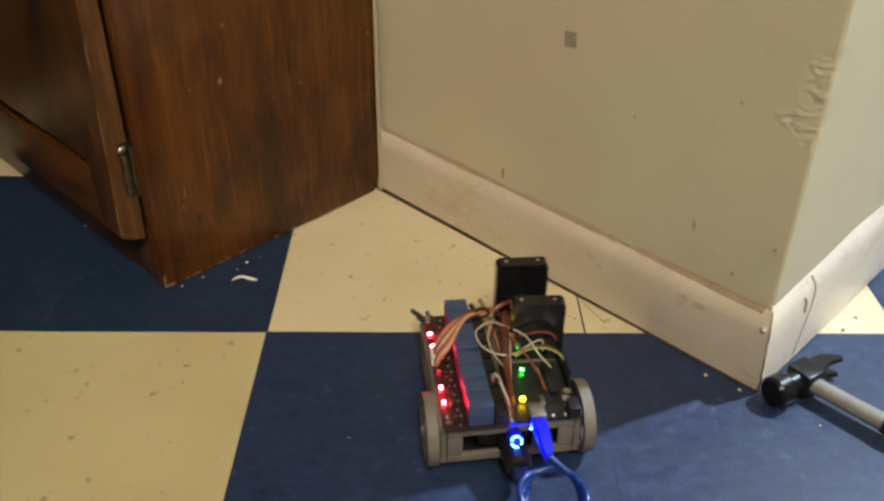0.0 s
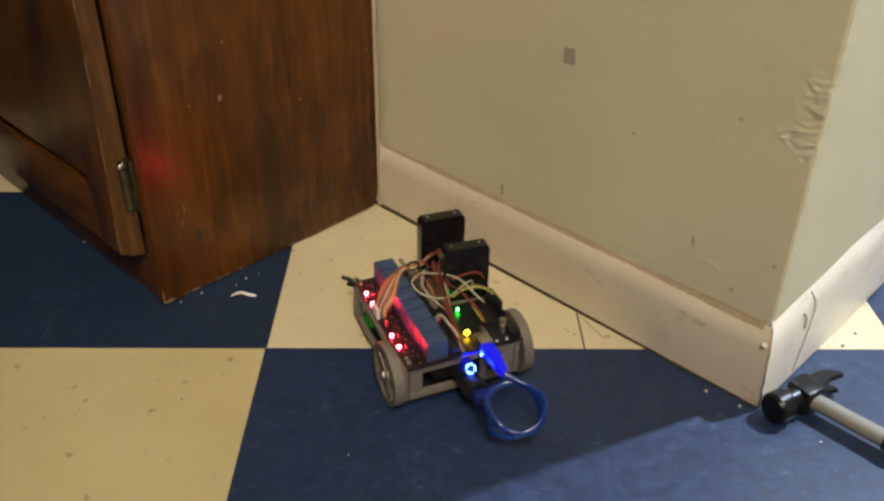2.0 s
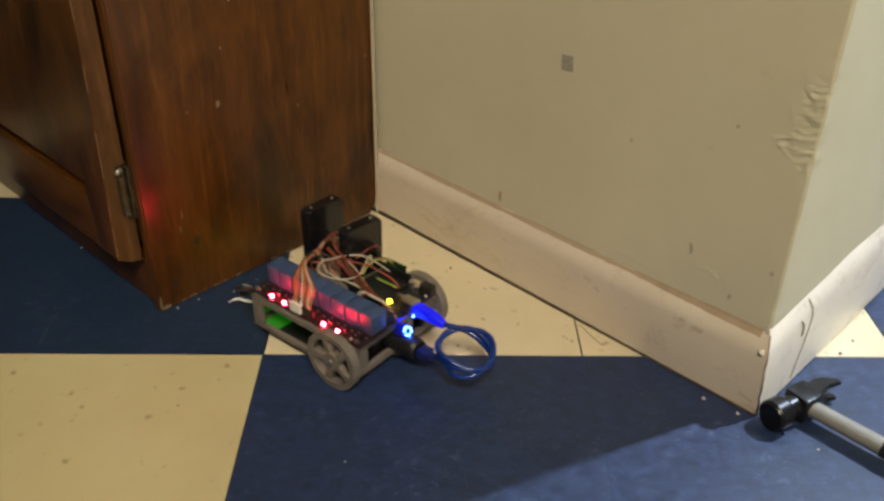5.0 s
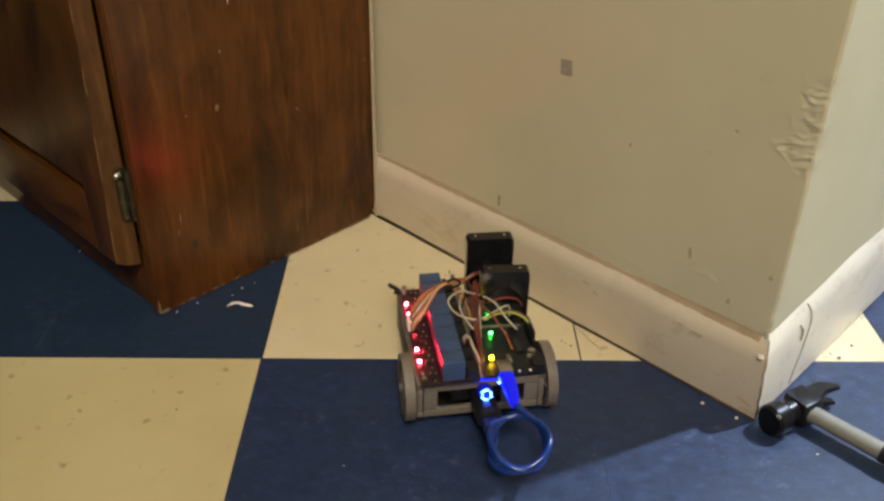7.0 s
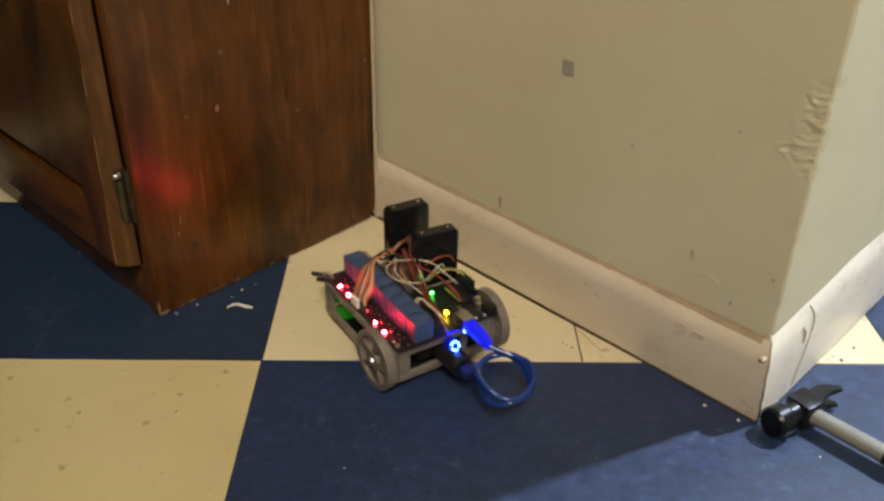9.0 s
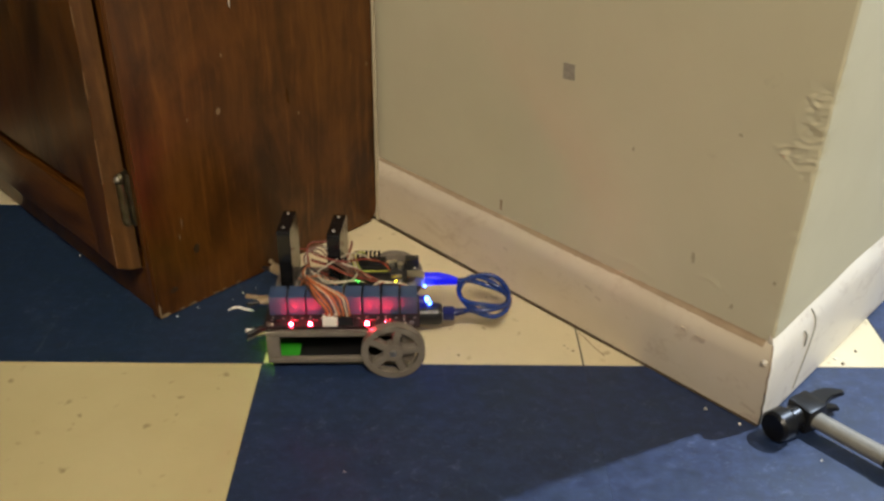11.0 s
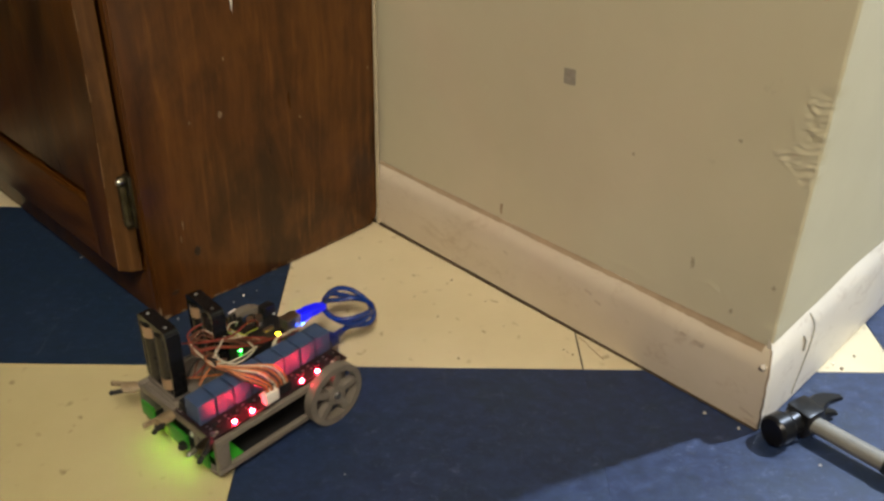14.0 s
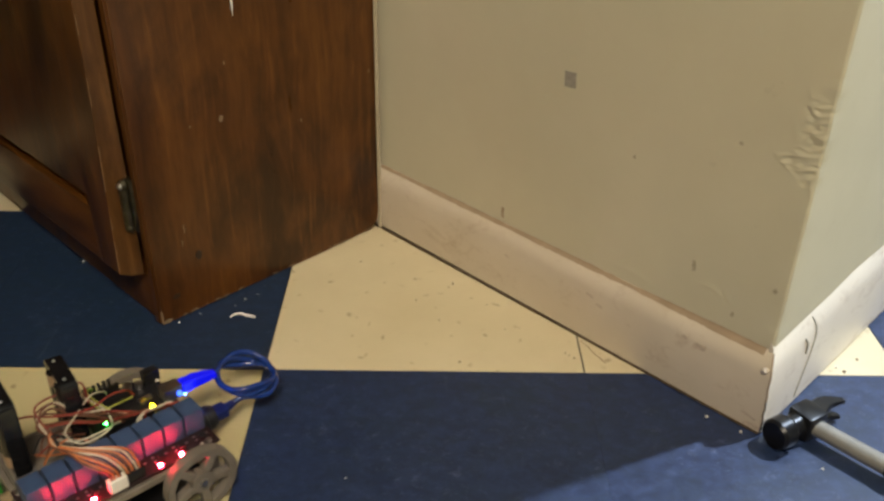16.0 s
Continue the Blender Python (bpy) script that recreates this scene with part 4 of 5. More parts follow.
# ---- robot car ----
def make_robot():
    car = empty("robot_car", pose(0.2334, -0.1485, 0, 0, 0, 97.7), "small grey printed robot car with circuit boards and tangled wires", "robot car")
    X0, X1, YL, YR = -0.020, 0.116, 0.071, -0.040

    # frame: open side frames, end frames and two decks
    def side(bm, y0, y1):
        box(bm, X0, X1, y0, y1, 0.0105, 0.0155, 0.0008)
        box(bm, X0, X1, y0, y1, 0.0402, 0.0455, 0.0008)
        box(bm, X0, X0 + 0.012, y0 + 0.0002, y1 - 0.0002, 0.0157, 0.0400, 0.0006)
        box(bm, X1 - 0.012, X1, y0 + 0.0002, y1 - 0.0002, 0.0157, 0.0400, 0.0006)
    part("side_frame", one(side, YL - 0.005, YL), M["frame"], car, "open grey side frame")
    part("side_frame", one(side, YR, YR + 0.005), M["frame"], car, "open grey side frame")

    def rear(bm):
        a, b = YR + 0.0055, YL - 0.0055
        box(bm, X0, X0 + 0.004, a, b, 0.0105, 0.0180, 0.0006)
        box(bm, X0, X0 + 0.004, a, b, 0.0375, 0.0452, 0.0006)
        for y, w in ((a, 0.012), (-0.008, 0.006), (b - 0.012, 0.012)):
            box(bm, X0, X0 + 0.0038, y, y + w, 0.0182, 0.0373, 0.0005)
    part("rear_frame", one(rear), M["frame"], car)

    def front(bm):
        a, b = YR + 0.0055, YL - 0.0055
        box(bm, X1 - 0.004, X1, a, b, 0.0375, 0.0452, 0.0006)
        box(bm, X1 - 0.004, X1, a, b, 0.0082, 0.0120, 0.0006)
        for y in (-0.004, 0.038):
            box(bm, X1 - 0.0038, X1 - 0.0002, y, y + 0.006, 0.0122, 0.0373, 0.0005)
    part("front_frame", one(front), M["frame"], car)
    part("lower_deck", one(box, X0 + 0.0045, X1 - 0.0045, YR + 0.0055, YL - 0.0055, 0.0085, 0.0105, 0.0005), M["black"], car, "black lower deck")
    part("upper_deck", one(box, X0 + 0.0045, X1 - 0.0045, YR + 0.0055, YL - 0.0055, 0.0418, 0.0450, 0.0005), M["frame"], car)
    for y in (0.030, -0.006):
        def motor(bm):
            box(bm, -0.011, 0.030, y - 0.0095, y + 0.0095, 0.0165, 0.0395, 0.002)
            cyl(bm, (0.030, y, 0.028), (0.050, y, 0.028), 0.0095, None, 18)
        part("gear_motor", one(motor), M["black"], car, "dark gear motor between the decks")

    # wheels with five spokes
    def wheel(bm):
        n, r, w = 40, 0.0292, 0.0044
        def ring(ro, ri, h):
            vs = []
            for k in range(n):
                a = 2 * math.pi * k / n
                c, s = math.cos(a), math.sin(a)
                vs.append([bm.verts.new((q * c, y, q * s)) for q, y in ((ro, -h), (ro, h), (ri, h), (ri, -h))])
            for k in range(n):
                a, b = vs[k], vs[(k + 1) % n]
                for j in range(4):
                    bm.faces.new((a[j], a[(j + 1) % 4], b[(j + 1) % 4], b[j]))
        ring(r, 0.0232, w)
        ring(0.0092, 0.0022, w * 1.05)
        for k in range(5):
            box(bm, 0.0085, 0.0240, -w * 0.8, w * 0.8, -0.0034, 0.0034, 0.0006, pose(0, 0, 0, 0, 72 * k, 0))
    wheels = []
    for y, nm in ((0.0772, 1), (-0.0460, -1)):
        wh = part("wheel", one(wheel), M["frame"], car, "grey printed five-spoke wheel")
        wh.location = (0, y, 0.0292)
        wheels.append(wh)

        def hub(bm):
            cyl(bm, (0, 0.004 * nm, 0), (0, 0.0062 * nm, 0), 0.0036, 0.0030, 12)
            cyl(bm, (0, -0.010 * nm, 0), (0, 0.0040 * nm, 0), 0.0021, None, 10)
        part("axle", one(hub), M["metal"], wh, "small metal axle end")
    def caster(bm):
        ball(bm, (0.098, 0.014, 0.0075), 0.0075, 16)
        cyl(bm, (0.098, 0.014, 0.0080), (0.098, 0.014, 0.0100), 0.0125, 0.0125, 24)
    part("caster", one(caster), M["white"], car, "white ball caster under the nose")

    # relay board
    zb = 0.0480
    board = part("relay_board", one(box, -0.0245, 0.1175, 0.0175, 0.0685, zb, zb + 0.0016), M["relay_pcb"], car, "black circuit board with eight relays")
    for x in (-0.017, 0.1135):
        for y in (0.0215, 0.0645):
            part("standoff", one(cyl, (x, y, 0.0452), (x, y, zb + 0.0035), 0.0022, None, 8), M["metal"], board)
    for i in range(8):
        xc = 0.1065 - 0.0173 * i
        bm = bmesh.new()
        box(bm, -0.0078, 0.0078, 0.0305, 0.0497, zb + 0.0018, zb + 0.0215, 0.0007)
        r = part("relay", bm, M["relay"], board, "blue plastic relay cube" if i == 0 else "")
        r.location.x = xc
        bm = bmesh.new()
        box(bm, -0.0070, 0.0070, 0.0190, 0.0285, zb + 0.0018, zb + 0.0100, 0.0005)
        r = part("screw_terminal", bm, M["black"], board)
        r.location.x = xc
        lit = i in (1, 2, 5, 6)
        bm = bmesh.new()
        box(bm, -0.0013, 0.0013, 0.0638, 0.0660, zb + 0.0017, zb + 0.0035, 0.0005)
        r = part("diode", bm, M["led_red" if lit else "led_off"], board, "lit red indicator diode" if lit else "unlit pale diode")
        r.location.x = 0.1102 - 0.0173 * i
        # small parts by each relay: transistor, resistors, optocoupler
        bm = bmesh.new()
        box(bm, -0.0030, 0.0016, 0.0545, 0.0605, zb + 0.0017, zb + 0.0045, 0.0004)
        r = part("optocoupler", bm, M["black"], board)
        r.location.x = xc
        for dx, dy in ((0.0045, 0.058), (0.0045, 0.0535), (-0.0055, 0.0555)):
            bm = bmesh.new()
            box(bm, dx - 0.001, dx + 0.001, dy - 0.0006, dy + 0.0006, zb + 0.0017, zb + 0.0024)
            r = part("resistor", bm, M["metal"], board, smooth=False)
            r.location.x = xc
    hd = part("pin_header", one(box, 0.0360, 0.0500, 0.0625, 0.0668, zb + 0.0018, zb + 0.0110, 0.0004), M["black"], board)
    part("connector", one(box, 0.0505, 0.0640, 0.0622, 0.0690, zb + 0.0020, zb + 0.0120, 0.0006), M["white"], board, "white wire connector")

    # controller board with its sockets
    za = 0.0480
    ctl = part("controller_board", one(box, -0.0225, 0.0460, -0.0400, 0.0135, za, za + 0.0016), M["pcb"], car, "black controller board with pin sockets")
    part("usb_socket", one(box, -0.0290, -0.0130, -0.0090, 0.0030, za + 0.0018, za + 0.0128, 0.0006), M["metal"], ctl, "silver square usb socket")
    def jack(bm):
        box(bm, -0.0245, -0.0110, -0.0375, -0.0285, za + 0.0018, za + 0.0125, 0.0008)
        cyl(bm, (-0.0246, -0.0330, za + 0.0070), (-0.0238, -0.0330, za + 0.0070), 0.0042, None, 14)
    part("power_jack", one(jack), M["black"], ctl, "black round power jack")
    for x in (-0.020, -0.014):
        part("solder_joint", one(ball, (-0.0205, -0.0215 + (x + 0.017) * 1.6, za + 0.0040), 0.0013, 8), M["white"], ctl)
    part("chip", one(box, 0.0040, 0.0390, -0.0275, -0.0205, za + 0.0018, za + 0.0060, 0.0004), M["black"], ctl, "long black microchip")
    for y, x0, x1 in ((0.0095, 0.000, 0.0440), (-0.0385, 0.0080, 0.0440)):
        part("pin_socket", one(box, x0, x1, y, y + 0.0026, za + 0.0018, za + 0.0105, 0.0003), M["black"], ctl)
    def caps(bm):
        for x, y in ((-0.006, -0.030), (0.002, -0.033)):
            cyl(bm, (x, y, za + 0.0018), (x, y, za + 0.0075), 0.0032, 0.0032, 16)
    part("capacitors", one(caps), M["metal"], ctl, "silver round capacitors")
    part("crystal", one(box, -0.008, 0.003, -0.0140, -0.0100, za + 0.0018, za + 0.0050, 0.001), M["metal"], ctl)
    part("diode", one(ball, (-0.0015, 0.0035, za + 0.0058), 0.0021, 10), M["led_yellow"], ctl, "lit yellow diode")
    part("diode", one(ball, (0.0350, -0.0036, za + 0.0042), 0.0012, 10), M["led_green"], ctl, "lit green diode")
    part("glass_strip", one(box, 0.006, 0.032, -0.0165, -0.0152, za + 0.0070, za + 0.0078, 0.0003), M["w_green"], ctl, "thin yellow-green jumper strip")
    def pins(bm):
        for k in range(6):
            box(bm, 0.014 + 0.0042 * k, 0.0165 + 0.0042 * k, -0.0388, -0.0362, za + 0.0106, za + 0.0175, 0.0004)
    part("jumper_pins", one(pins), M["black"], ctl)

    # two upright cell holders
    def holder(xr, yo, top, yaw):
        hw = 0.0220
        yc = yo - 0.01375

        def shell(bm):
            n = 5
            def ring(w, h0, h1, x):
                r = 0.0045
                pts = [(-w, h0), (w, h0)]
                pts += [(w - r + r * math.cos(a), h1 - r + r * math.sin(a)) for a in (math.pi / 2 * k / n for k in range(n + 1))]
                pts += [(-w + r + r * math.cos(a), h1 - r + r * math.sin(a)) for a in (math.pi / 2 + math.pi / 2 * k / n for k in range(n + 1))]
                return [bm.verts.new((x, yc + y, z)) for y, z in pts]
            ro, fo, fi, bi = ring(hw, 0.050, top, xr), ring(hw, 0.050, top, xr + 0.0125), ring(hw - 0.002, 0.053, top - 0.0055, xr + 0.0125), ring(hw - 0.002, 0.053, top - 0.0055, xr + 0.0020)
            for p, q in ((ro, fo), (fo, fi), (fi, bi)):
                for k in range(len(p)):
                    bm.faces.new((p[k], p[(k + 1) % len(p)], q[(k + 1) % len(p)], q[k]))
            bm.faces.new(ro[::-1])
            bm.faces.new(bi)
            bmesh.ops.bevel(bm, geom=[e for e in bm.edges if e.verts[0] in set(ro) and e.verts[1] in set(ro)], offset=0.0010, segments=2, affect="EDGES")
        h = part("battery_holder", one(shell), M["gloss"], car, "black upright plastic cell holder")
        zt = top - 0.0065
        for y, lo, hi in ((yc - 0.0098, zt - 0.011, zt - 0.0005), (yc + 0.0098, 0.0545, 0.0650)):
            part("cell", one(cyl, (xr + 0.0085, y, 0.0545), (xr + 0.0085, y, zt), 0.0066, 0.0066, 18), M["cell"], h, "dark battery cell")
            part("cell_band", one(cyl, (xr + 0.0086, y, lo), (xr + 0.0086, y, hi), 0.0067, 0.0067, 18), M["copper"], h, "copper-coloured cell end")
        part("divider", one(box, xr + 0.0025, xr + 0.0120, yc - 0.0007, yc + 0.0007, 0.0535, zt, 0.0004), M["black"], h)
        for y in (yc - 0.0135, yc + 0.0135):
            part("rivet", one(ball, (xr + 0.007, y, top - 0.0002), 0.0014, 8), M["metal"], h)
        part("holder_foot", one(box, xr - 0.002, xr + 0.014, yo - 0.0340, yo + 0.0070, 0.0452, 0.0499, 0.0006), M["frame"], h)
        pin = Vector((xr + 0.006, yc, 0))
        h.matrix_basis = Matrix.Translation(pin) @ pose(0, 0, 0, 0, 0, yaw) @ Matrix.Translation(-pin)
    holder(0.0950, -0.0010, 0.1140, -3)
    holder(0.0480, -0.0047, 0.1075, -6)

    # sensors across the nose
    for i, (y0, y1, z0, z1) in enumerate(((0.047, 0.060, 0.014, 0.030), (0.008, 0.032, 0.016, 0.031), (-0.034, -0.016, 0.017, 0.031))):
        s = part("sensor_board", one(box, X1 + 0.0008, X1 + 0.0030, y0, y1, z0, z1, 0.0004), M["green_pcb"], car, "glowing green sensor circuit board")
    part("sensor_board", one(box, 0.088, 0.1085, 0.046, 0.0645, 0.0125, 0.0140, 0.0003), M["green_dim"], car, "dim green sensor circuit board on the deck")
    for a, b, mat in (((0.114, 0.0600, 0.0420), (0.1330, 0.0660, 0.0400), "darkmetal"), ((0.114, 0.0100, 0.0400), (0.1400, 0.0165, 0.0440), "sensor"), ((0.113, -0.0400, 0.0380), (0.1310, -0.0560, 0.0385), "sensor")):
        a, b = Vector(a), Vector(b)
        ahead = (b - a).normalized()
        side = ahead.cross(Vector((0, 0, 1))).normalized()

        def body(bm):
            prism(bm, lambda k: [a.lerp(b, k / 3) + side * (w * math.cos(q)) + Vector((0, 0, 0.0036 * math.sin(q))) for q in (2 * math.pi * n / 10 for n in range(10)) for w in ((0.0046, 0.0066, 0.0060, 0.0034)[k],)], range(3))
        arm = part("sensor_arm", one(body), M[mat], car, "short tan sensor body" if mat == "sensor" else "dark metal sensor body")
        for sgn in (-1, 1):
            root = a.lerp(b, 0.6) + side * (0.0042 * sgn)
            tip = b + side * (0.0046 * sgn) + Vector((0, 0, 0.0016 * sgn))
            part("sensor_tip", one(lambda bm: (cyl(bm, root, tip, 0.0023, 0.0019, 10), ball(bm, tip, 0.0023, 10))), M["black" if sgn < 0 else "metal" if mat != "sensor" else "sensor"], arm, "small rounded sensor lens")
    # added emitters, hooded from above, throw the yellow-green glow on the floor
    for y in (0.030, -0.004):
        hood = part("sensor_hood", one(cyl, (X1 + 0.0060, y, 0.0200), (X1 + 0.0055, y, 0.0245), 0.0042, 0.0036, 12), M["black"], car, "black hood added to hide a floor emitter")
        part("diode", one(cyl, (X1 + 0.0060, y, 0.0196), (X1 + 0.0060, y, 0.0199), 0.0030, 0.0030, 12), M["floor_glow"], hood, "added unseen yellow-green emitter shining on the floor")
    part("nose_wire", one(lambda bm: tube(bm, curve_points([(0.116, 0.066, 0.047), (0.122, 0.072, 0.050), (0.127, 0.075, 0.049), (0.131, 0.076, 0.048)], 5), 0.0022)), M["black"], car, "bent black wire end at the nose")

    # charger barrel at the tail
    cy = 0.0140
    ch = part("charger", one(lambda bm: (cyl(bm, (0.012, cy, 0.0240), (-0.043, cy, 0.0245), 0.0105, 0.0110, 28), cyl(bm, (-0.043, cy, 0.0245), (-0.0470, cy, 0.0246), 0.0110, 0.0094, 28))), M["black"], car, "round black charger barrel at the tail")
    part("grip_ring", one(cyl, (-0.0380, cy, 0.0244), (-0.0400, cy, 0.0244), 0.0114, 0.0114, 28), M["black"], ch)
    def lring(bm):
        for lo, hi in ((15, 125), (145, 235), (255, 350)):
            pts = [Vector((-0.0331 + 0.0022 * math.sin(radians(a)), cy + 0.0040 * math.cos(radians(a)), 0.0402 + 0.0034 * math.sin(radians(a)))) for a in range(lo, hi, 15)]
            tube(bm, pts, 0.0006, 6)
    part("light_ring", one(lring), M["led_blue"], ch, "broken ring of bright blue light")
    # the face is no lamp; its faint glow imitates the ring's blue spill
    part("charger_face", one(cyl, (-0.0230, cy, 0.0375), (-0.0312, cy, 0.0395), 0.0066, 0.0058, 20), M["face_glow"], ch, "charger face with the ring's blue spill put in as glow")
    # added glowing strip imitates blue light that falls on the frame top
    part("glow_strip", one(box, -0.0215, -0.0208, 0.003, 0.025, 0.0462, 0.0476), M["plug_glow"], ch, "glowing strip added for the blue light falling on the frame")

    # usb lead: lit plug, coil, second plug
    lead = part("usb_lead", one(lambda bm: tube(bm, lead_line(), 0.0026, 10)), M["cable"], car, "coiled short blue usb lead")
    part("plug", one(lambda bm: prism(bm, lambda k: [Vector((PL[k][0], PL[k][1] + PL[k][3] * c, PL[k][2] + PL[k][4] * s)) for c, s in ((-1, -0.7), (-0.7, -1), (0.7, -1), (1, -0.7), (1, 0.7), (0.7, 1), (-0.7, 1), (-1, 0.7))], range(len(PL)))), M["plug_soft"], lead, "translucent blue moulded plug lit from inside")
    part("plug_light", one(box, -0.0415, -0.0304, -0.0083, 0.0024, 0.0505, 0.0585, 0.001), M["plug_glow"], lead, "plug glowing blue from its inner light")
    part("plug_spark", one(ball, (-0.0305, 0.0030, 0.0500), 0.0010, 8), M["led_blue"], lead, "bright blue spark in the plug")
    part("second_plug", one(lambda bm: (box(bm, -0.0590, -0.0475, cy - 0.0066, cy + 0.0066, 0.0205, 0.0295, 0.0016), cyl(bm, (-0.0590, cy, 0.0255), (-0.0700, cy - 0.001, 0.0270), 0.0042, 0.0029, 12))), M["w_blue"], lead, "dark blue plug pushed into the charger")
    make_wires(car)
    return car, wheels


PL = [(-0.0300, -0.0030, 0.0545, 0.0052, 0.0048), (-0.0430, -0.0030, 0.0545, 0.0055, 0.0050), (-0.0540, -0.0032, 0.0530, 0.0046, 0.0042), (-0.0620, -0.0034, 0.0510, 0.0030, 0.0030)]
M["w_blue"] = material("dark_blue_plug", plain((0.010, 0.018, 0.10), 0.2, 100), 0.3)


def lead_line():
    pts = [(-0.060, -0.0034, 0.0512), (-0.068, -0.010, 0.0480)]
    cx, cy, cz, r = -0.0890, 0.0, 0.0375, 0.0236
    turns = 2.55
    n = 34
    for k in range(n + 1):
        f = k / n
        a = radians(-62) - 2 * math.pi * turns * f
        rr = r + 0.0018 * math.sin(5 * a * 0.37)
        # starts near the plug on the car's right, winds round
        x, y = cx + rr * math.cos(a), cy + rr * math.sin(a)
        z = cz + 0.0085 * (0.5 - f) + 0.0055 * math.cos(a + 0.5) + 0.0028 * math.sin(2.3 * a)
        pts.append((x, y, z))
    pts += [(-0.076, 0.0150, 0.0285), (-0.066, 0.0134, 0.0265)]
    return curve_points(pts, 4)


def make_wires(car):
    rnd = random.Random(12)

    def wire(pts, mat, r=0.00075, jit=0.0012):
        q = [Vector(p) + Vector((rnd.uniform(-jit, jit), rnd.uniform(-jit, jit), rnd.uniform(-jit, jit))) for p in pts]
        part("jumper_wire", one(lambda bm: tube(bm, curve_points(q, 6), r, 6)), M[mat], car)
    # ribbon from the white connector, over the relays, to the knot behind the front holder
    cols = ["w_orange", "w_white", "w_orange", "w_brown", "w_orange", "w_white", "w_brown", "w_orange", "w_orange", "w_brown"]
    for i, c in enumerate(cols):
        x = 0.0395 + 0.0024 * i
        wire([(x, 0.0655, 0.0590), (x + 0.001, 0.0640, 0.0660), (x + 0.006 + 0.0006 * i, 0.0540, 0.0740), (0.072 + 0.0008 * i, 0.0380, 0.0790), (0.081 + 0.0004 * i, 0.0235, 0.0790), (0.080, 0.0120, 0.0780 + 0.0006 * i)], c, 0.0008, 0.0006)
    # brown loops: up behind the front holder, over and down to the controller's pins
    for i, c in enumerate(["w_brown", "w_brown", "w_brown", "w_white", "w_brown", "w_red"]):
        wire([(0.080, 0.0150, 0.0780), (0.086 - 0.001 * i, 0.004 - 0.0020 * i, 0.082 + 0.0016 * i), (0.076 - 0.003 * i, 0.000 - 0.0022 * i, 0.0880 + 0.0006 * i), (0.062 - 0.002 * i, 0.0036 - 0.0010 * i, 0.0800), (0.044 - 0.002 * i, 0.0078, 0.0720), (0.030 - 0.004 * i, 0.0108, 0.0590)], c, 0.0008, 0.0020)
    # brown bundle run back along the relay screws
    for i, c in enumerate(["w_brown", "w_brown", "w_red"]):
        k = 0.0013 * i
        wire([(0.0788, 0.0022 + k, 0.0800), (0.0611, 0.0042 + k, 0.0760), (0.0431, 0.0086 + k, 0.0690), (0.0221, 0.0104 + k, 0.0635), (-0.0012, 0.0114 + k, 0.0575), (-0.0200, 0.0160 + k, 0.0520)], c, 0.0008, 0.0008)
    # the wide white loop and its bent end
    wire([(0.0637, 0.0041, 0.0740), (0.0704, 0.0162, 0.0760), (0.0658, 0.0285, 0.0730), (0.0537, 0.0310, 0.0725), (0.0406, 0.0255, 0.0715), (0.0354, 0.0130, 0.0690), (0.0352, 0.0026, 0.0700), (0.0410, -0.0117, 0.0740), (0.0445, -0.0215, 0.0735), (0.0450, -0.0232, 0.0620)], "w_white", 0.00075, 0.0004)
    wire([(0.0780, 0.0120, 0.0740), (0.0660, 0.0200, 0.0690), (0.0500, 0.0210, 0.0665), (0.0340, 0.0170, 0.0650), (0.0280, 0.0105, 0.0590)], "w_white", 0.00072)
    wire([(0.0760, 0.0120, 0.0720), (0.0560, 0.0040, 0.0800), (0.0400, -0.0060, 0.0820), (0.0280, -0.0160, 0.0740), (0.0240, -0.0250, 0.0620)], "w_white", 0.00072)
    # yellow-green wires along the rear holder's foot to the far pins
    for i, c in enumerate(["w_green", "w_brown", "w_green"]):
        k = 0.0022 * i
        wire([(0.0317 + k, 0.0034, 0.0690), (0.0365 + k, -0.0104, 0.0720), (0.0371 + k, -0.0248, 0.0700), (0.0315 + k, -0.0345, 0.0660), (0.0265 + k, -0.0375, 0.0600)], c, 0.0008, 0.0008)
    # red and brown leads from the holders
    wire([(0.0440, -0.0020, 0.0800), (0.0410, -0.0165, 0.0850), (0.0410, -0.0278, 0.0820), (0.0425, -0.0330, 0.0740)], "w_red", 0.0009, 0.0005)
    wire([(0.0925, -0.0200, 0.0800), (0.0840, -0.0140, 0.0820), (0.0700, 0.0020, 0.0830), (0.0480, 0.0068, 0.0820), (0.0260, -0.0020, 0.0780), (0.0100, -0.0120, 0.0680), (0.0040, -0.0180, 0.0560)], "w_red", 0.0009)
    wire([(0.0920, 0.004, 0.060), (0.084, 0.008, 0.076), (0.070, 0.014, 0.070), (0.058, 0.020, 0.060)], "w_black", 0.0009)
    wire([(0.0920, -0.004, 0.056), (0.086, 0.012, 0.062), (0.074, 0.018, 0.058), (0.064, 0.022, 0.056)], "w_orange", 0.0008)
    for i in range(4):
        wire([(0.088, 0.014 - 0.004 * i, 0.058), (0.082, 0.018 - 0.004 * i, 0.068 + 0.002 * i), (0.072, 0.016 - 0.005 * i, 0.070), (0.062, 0.012 - 0.006 * i, 0.062), (0.054, 0.010 - 0.006 * i, 0.056)], ["w_orange", "w_brown", "w_red", "w_brown"][i], 0.0008, 0.002)
    # pair of leads from the relay screws to the tail
    for i, c in enumerate(["w_white", "w_white", "w_red"]):
        k = 0.0020 * i
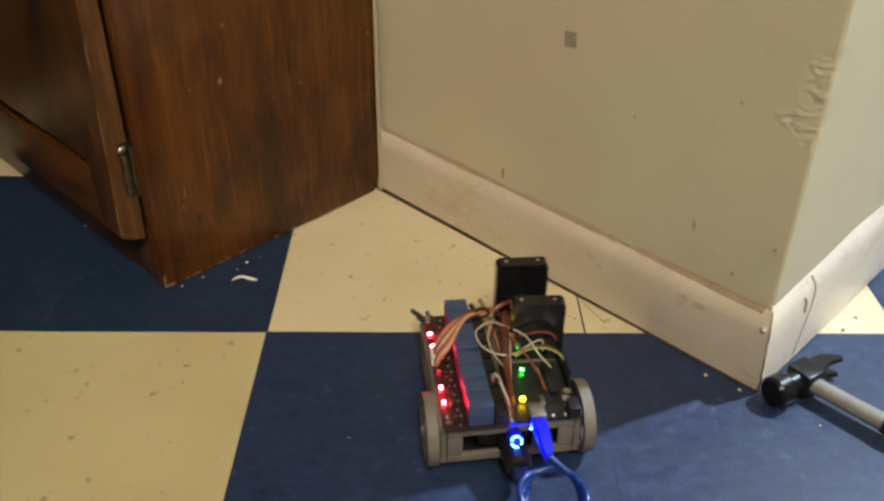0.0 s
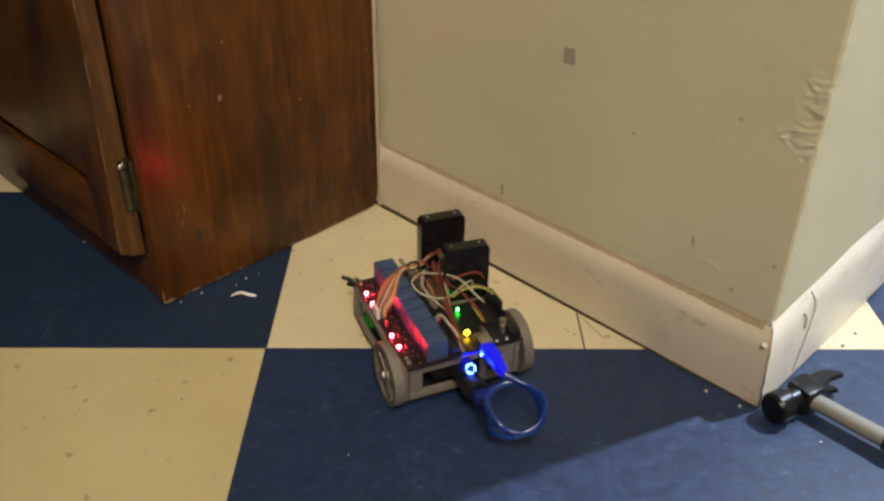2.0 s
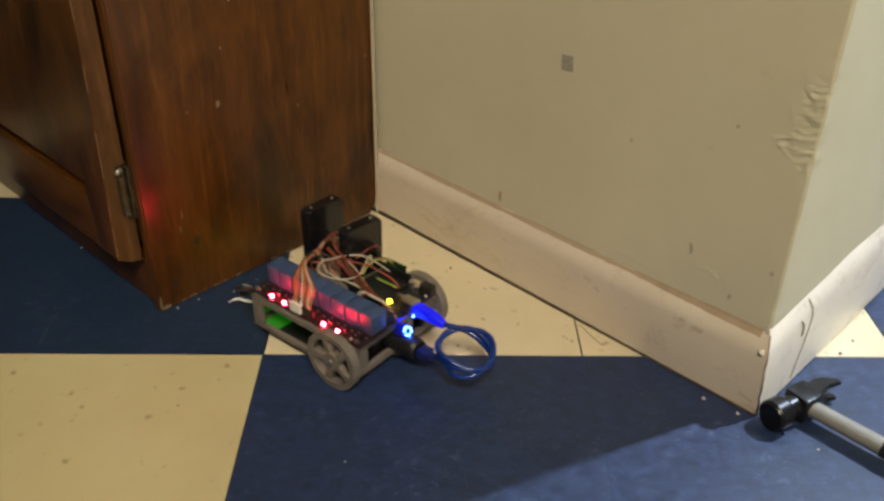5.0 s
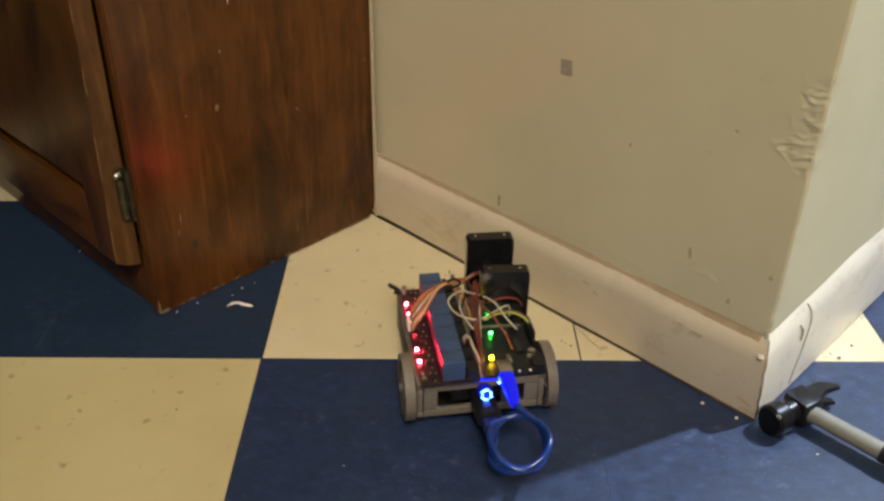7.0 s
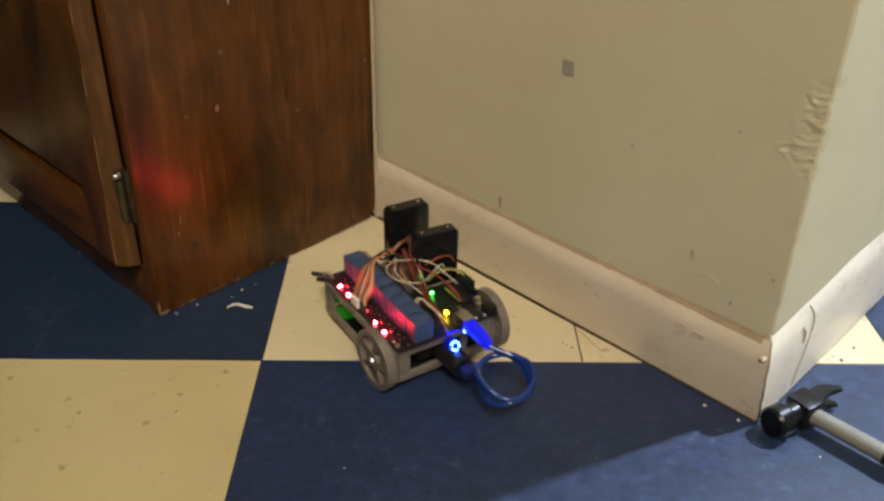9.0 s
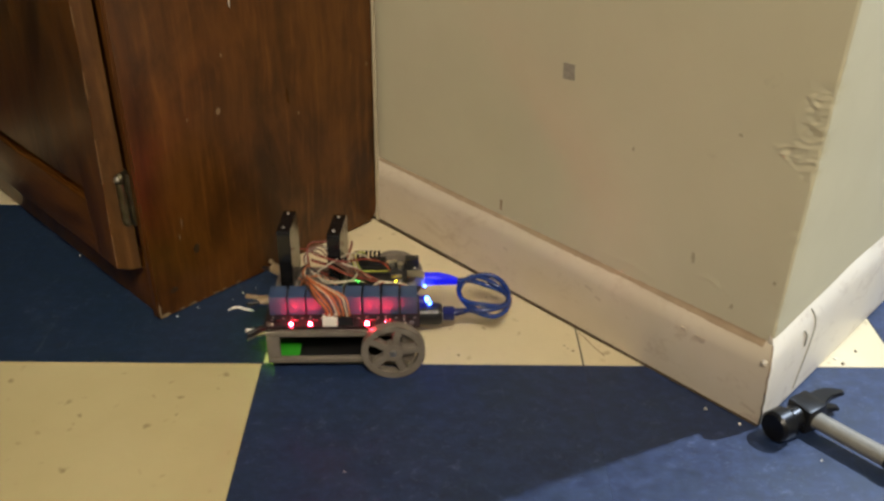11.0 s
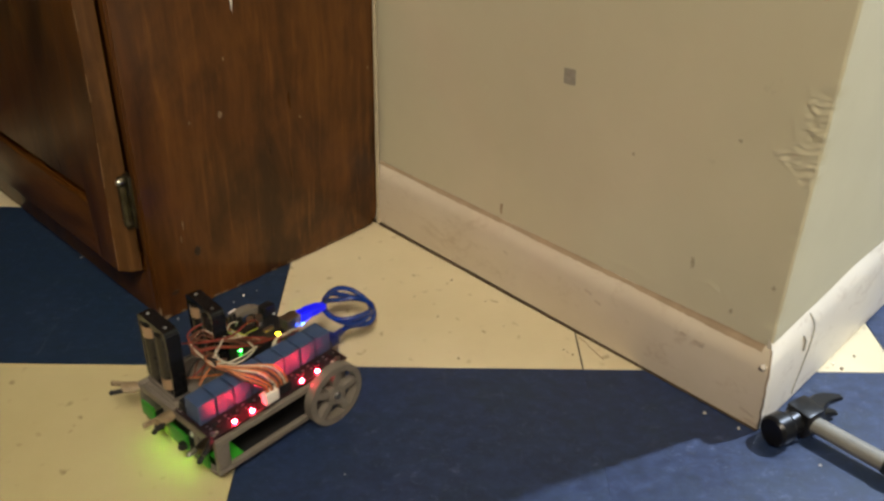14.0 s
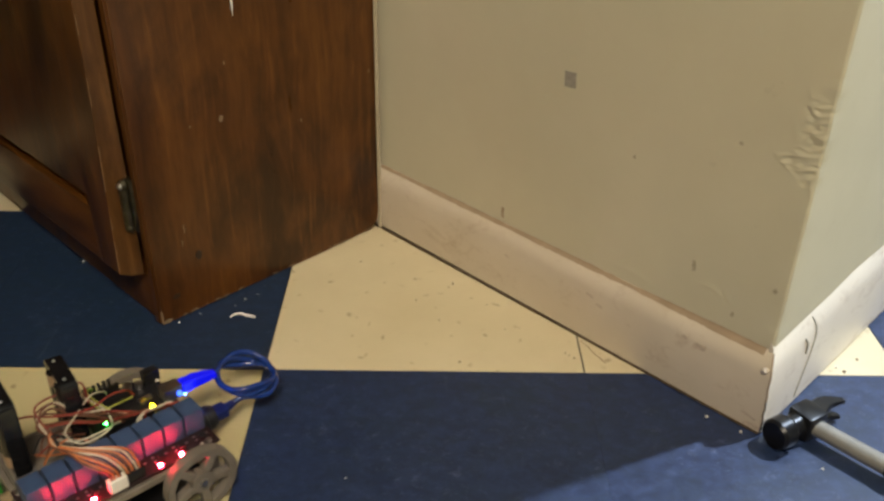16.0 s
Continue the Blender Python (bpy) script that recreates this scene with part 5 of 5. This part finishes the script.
        wire([(0.0215 - 2 * k, 0.0250, 0.0600), (0.0160 - k, 0.0215, 0.0660), (0.0023 - k, 0.0195 - k / 2, 0.0640), (-0.0089, 0.0165 + k / 2, 0.0610), (-0.0177, 0.0165, 0.0560), (-0.0210, 0.0160, 0.0510)], c, 0.0009, 0.0008)
    # zip tie round the ribbon
    part("zip_tie", one(lambda bm: tube(bm, [Vector((0.0805, 0.0225 + 0.0060 * math.cos(a), 0.0785 + 0.0045 * math.sin(a))) for a in (2 * math.pi * k / 14 for k in range(15))], 0.0012, 6)), M["w_black"], car, "black tie round the wires")


ROBOT, WHEELS = make_robot()


# ---- floor tiles, each a piece of its own ----
def make_tiles():
    t = 0.003
    meshes = {}
    for key in ("cream", "cream_darker", "blue", "blue_shaded"):
        h = T / 2 - (0.00002 if key.startswith("blue") else 0.00080)
        e = 0.00006 if key.startswith("blue") else 0.0004
        bm = bmesh.new()
        lo = [bm.verts.new((sx * h, sy * h, -t)) for sx, sy in ((-1, -1), (1, -1), (1, 1), (-1, 1))]
        mi = [bm.verts.new((sx * h, sy * h, -0.0005)) for sx, sy in ((-1, -1), (1, -1), (1, 1), (-1, 1))]
        hi = [bm.verts.new((sx * (h - e), sy * (h - e), 0)) for sx, sy in ((-1, -1), (1, -1), (1, 1), (-1, 1))]
        bm.faces.new(hi)
        for a, b in ((lo, mi), (mi, hi)):
            for k in range(4):
                bm.faces.new((a[k], a[(k + 1) % 4], b[(k + 1) % 4], b[k]))
        meshes[key] = mesh_of("tile", bm, M[key])
    for i in range(-8, 9):
        for j in range(-8, 8):
            key = "cream" if (i // 2 + j) % 2 == 0 else "blue"
            if key == "cream" and (i * 7 + j * 3) % 4 == 2:      # a darker, yellower, more flecked cream
                key = "cream_darker"
            if key == "blue" and i < 0:                           # dimmer, warmer light on the left put into the tile colour
                key = "blue_shaded"
            ob = new("tile", meshes[key])
            ob.parent = floor
            ob.location = ((i + 0.5) * T, (j + 0.5) * T, 0)


make_tiles()

# ---- what moves ----
DRIVE = [                                           # seconds, place on the floor, heading
    (0.0, 0.2334, -0.1485, 97.7),
    (0.5, 0.2258, -0.1292, 111.4),
    (1.0, 0.2136, -0.0988, 111.1),
    (1.5, 0.2010, -0.0685, 110.7),
    (2.0, 0.1922, -0.0418, 112.7),
    (2.5, 0.1902, -0.0340, 135.7),
    (3.0, 0.1711, -0.0198, 142.5),
    (3.5, 0.1472, -0.0009, 141.0),
    (4.0, 0.1227, 0.0167, 140.6),
    (4.2, 0.1132, 0.0242, 140.5),
    (4.6, 0.1040, 0.0310, 140.6),
    (5.1, 0.1290, 0.0105, 140.8),
    (5.7, 0.1720, -0.0240, 141.0),
    (6.1, 0.2040, -0.0490, 140.5),
    (6.3, 0.2120, -0.0535, 136.5),
    (6.5, 0.2146, -0.0545, 127.4),
    (7.0, 0.2165, -0.0623, 99.2),
    (7.5, 0.2195, -0.0580, 106.1),
    (8.0, 0.2137, -0.0482, 124.4),
    (8.5, 0.1947, -0.0212, 123.0),
    (9.0, 0.1764, 0.0072, 122.2),
    (9.2, 0.1692, 0.0185, 122.3),
    (9.6, 0.1560, 0.0400, 124.0),
    (10.2, 0.1420, 0.0570, 141.0),
    (10.7, 0.1300, 0.0620, 165.0),
    (11.1, 0.1200, 0.0605, 186.0),
    (11.3, 0.1140, 0.0592, 191.5),
    (11.5, 0.1074, 0.0572, 195.0),
    (12.0, 0.0845, 0.0522, 203.2),
    (12.5, 0.0779, 0.0474, 230.3),
    (13.0, 0.0580, 0.0234, 229.8),
    (13.5, 0.0383, 0.0007, 228.5),
    (14.0, 0.0184, -0.0211, 227.8),
    (14.5, -0.0028, -0.0454, 226.4),
    (15.0, -0.0255, -0.0698, 225.5),
    (15.5, -0.0469, -0.0918, 224.1),
    (16.0, -0.0692, -0.1142, 222.4),
]


def motions():
    walk(ROBOT, [(t, pose(x, y, 0, 0, 0, a)) for t, x, y, a in DRIVE])
    for wheel, y in zip(WHEELS, (0.0772, -0.0460)):
        turn, rows, last = 0.0, [], None
        for t, px, py, a in DRIVE:
            if last:
                mid = radians((a + last[3]) / 2)
                ahead = (px - last[1]) * math.cos(mid) + (py - last[2]) * math.sin(mid)
                turn += math.degrees((ahead - y * radians(a - last[3])) / 0.0292)
            rows.append((t, pose(0, y, 0.0292, 0, turn, 0)))
            last = (t, px, py, a)
        walk(wheel, rows)


motions()
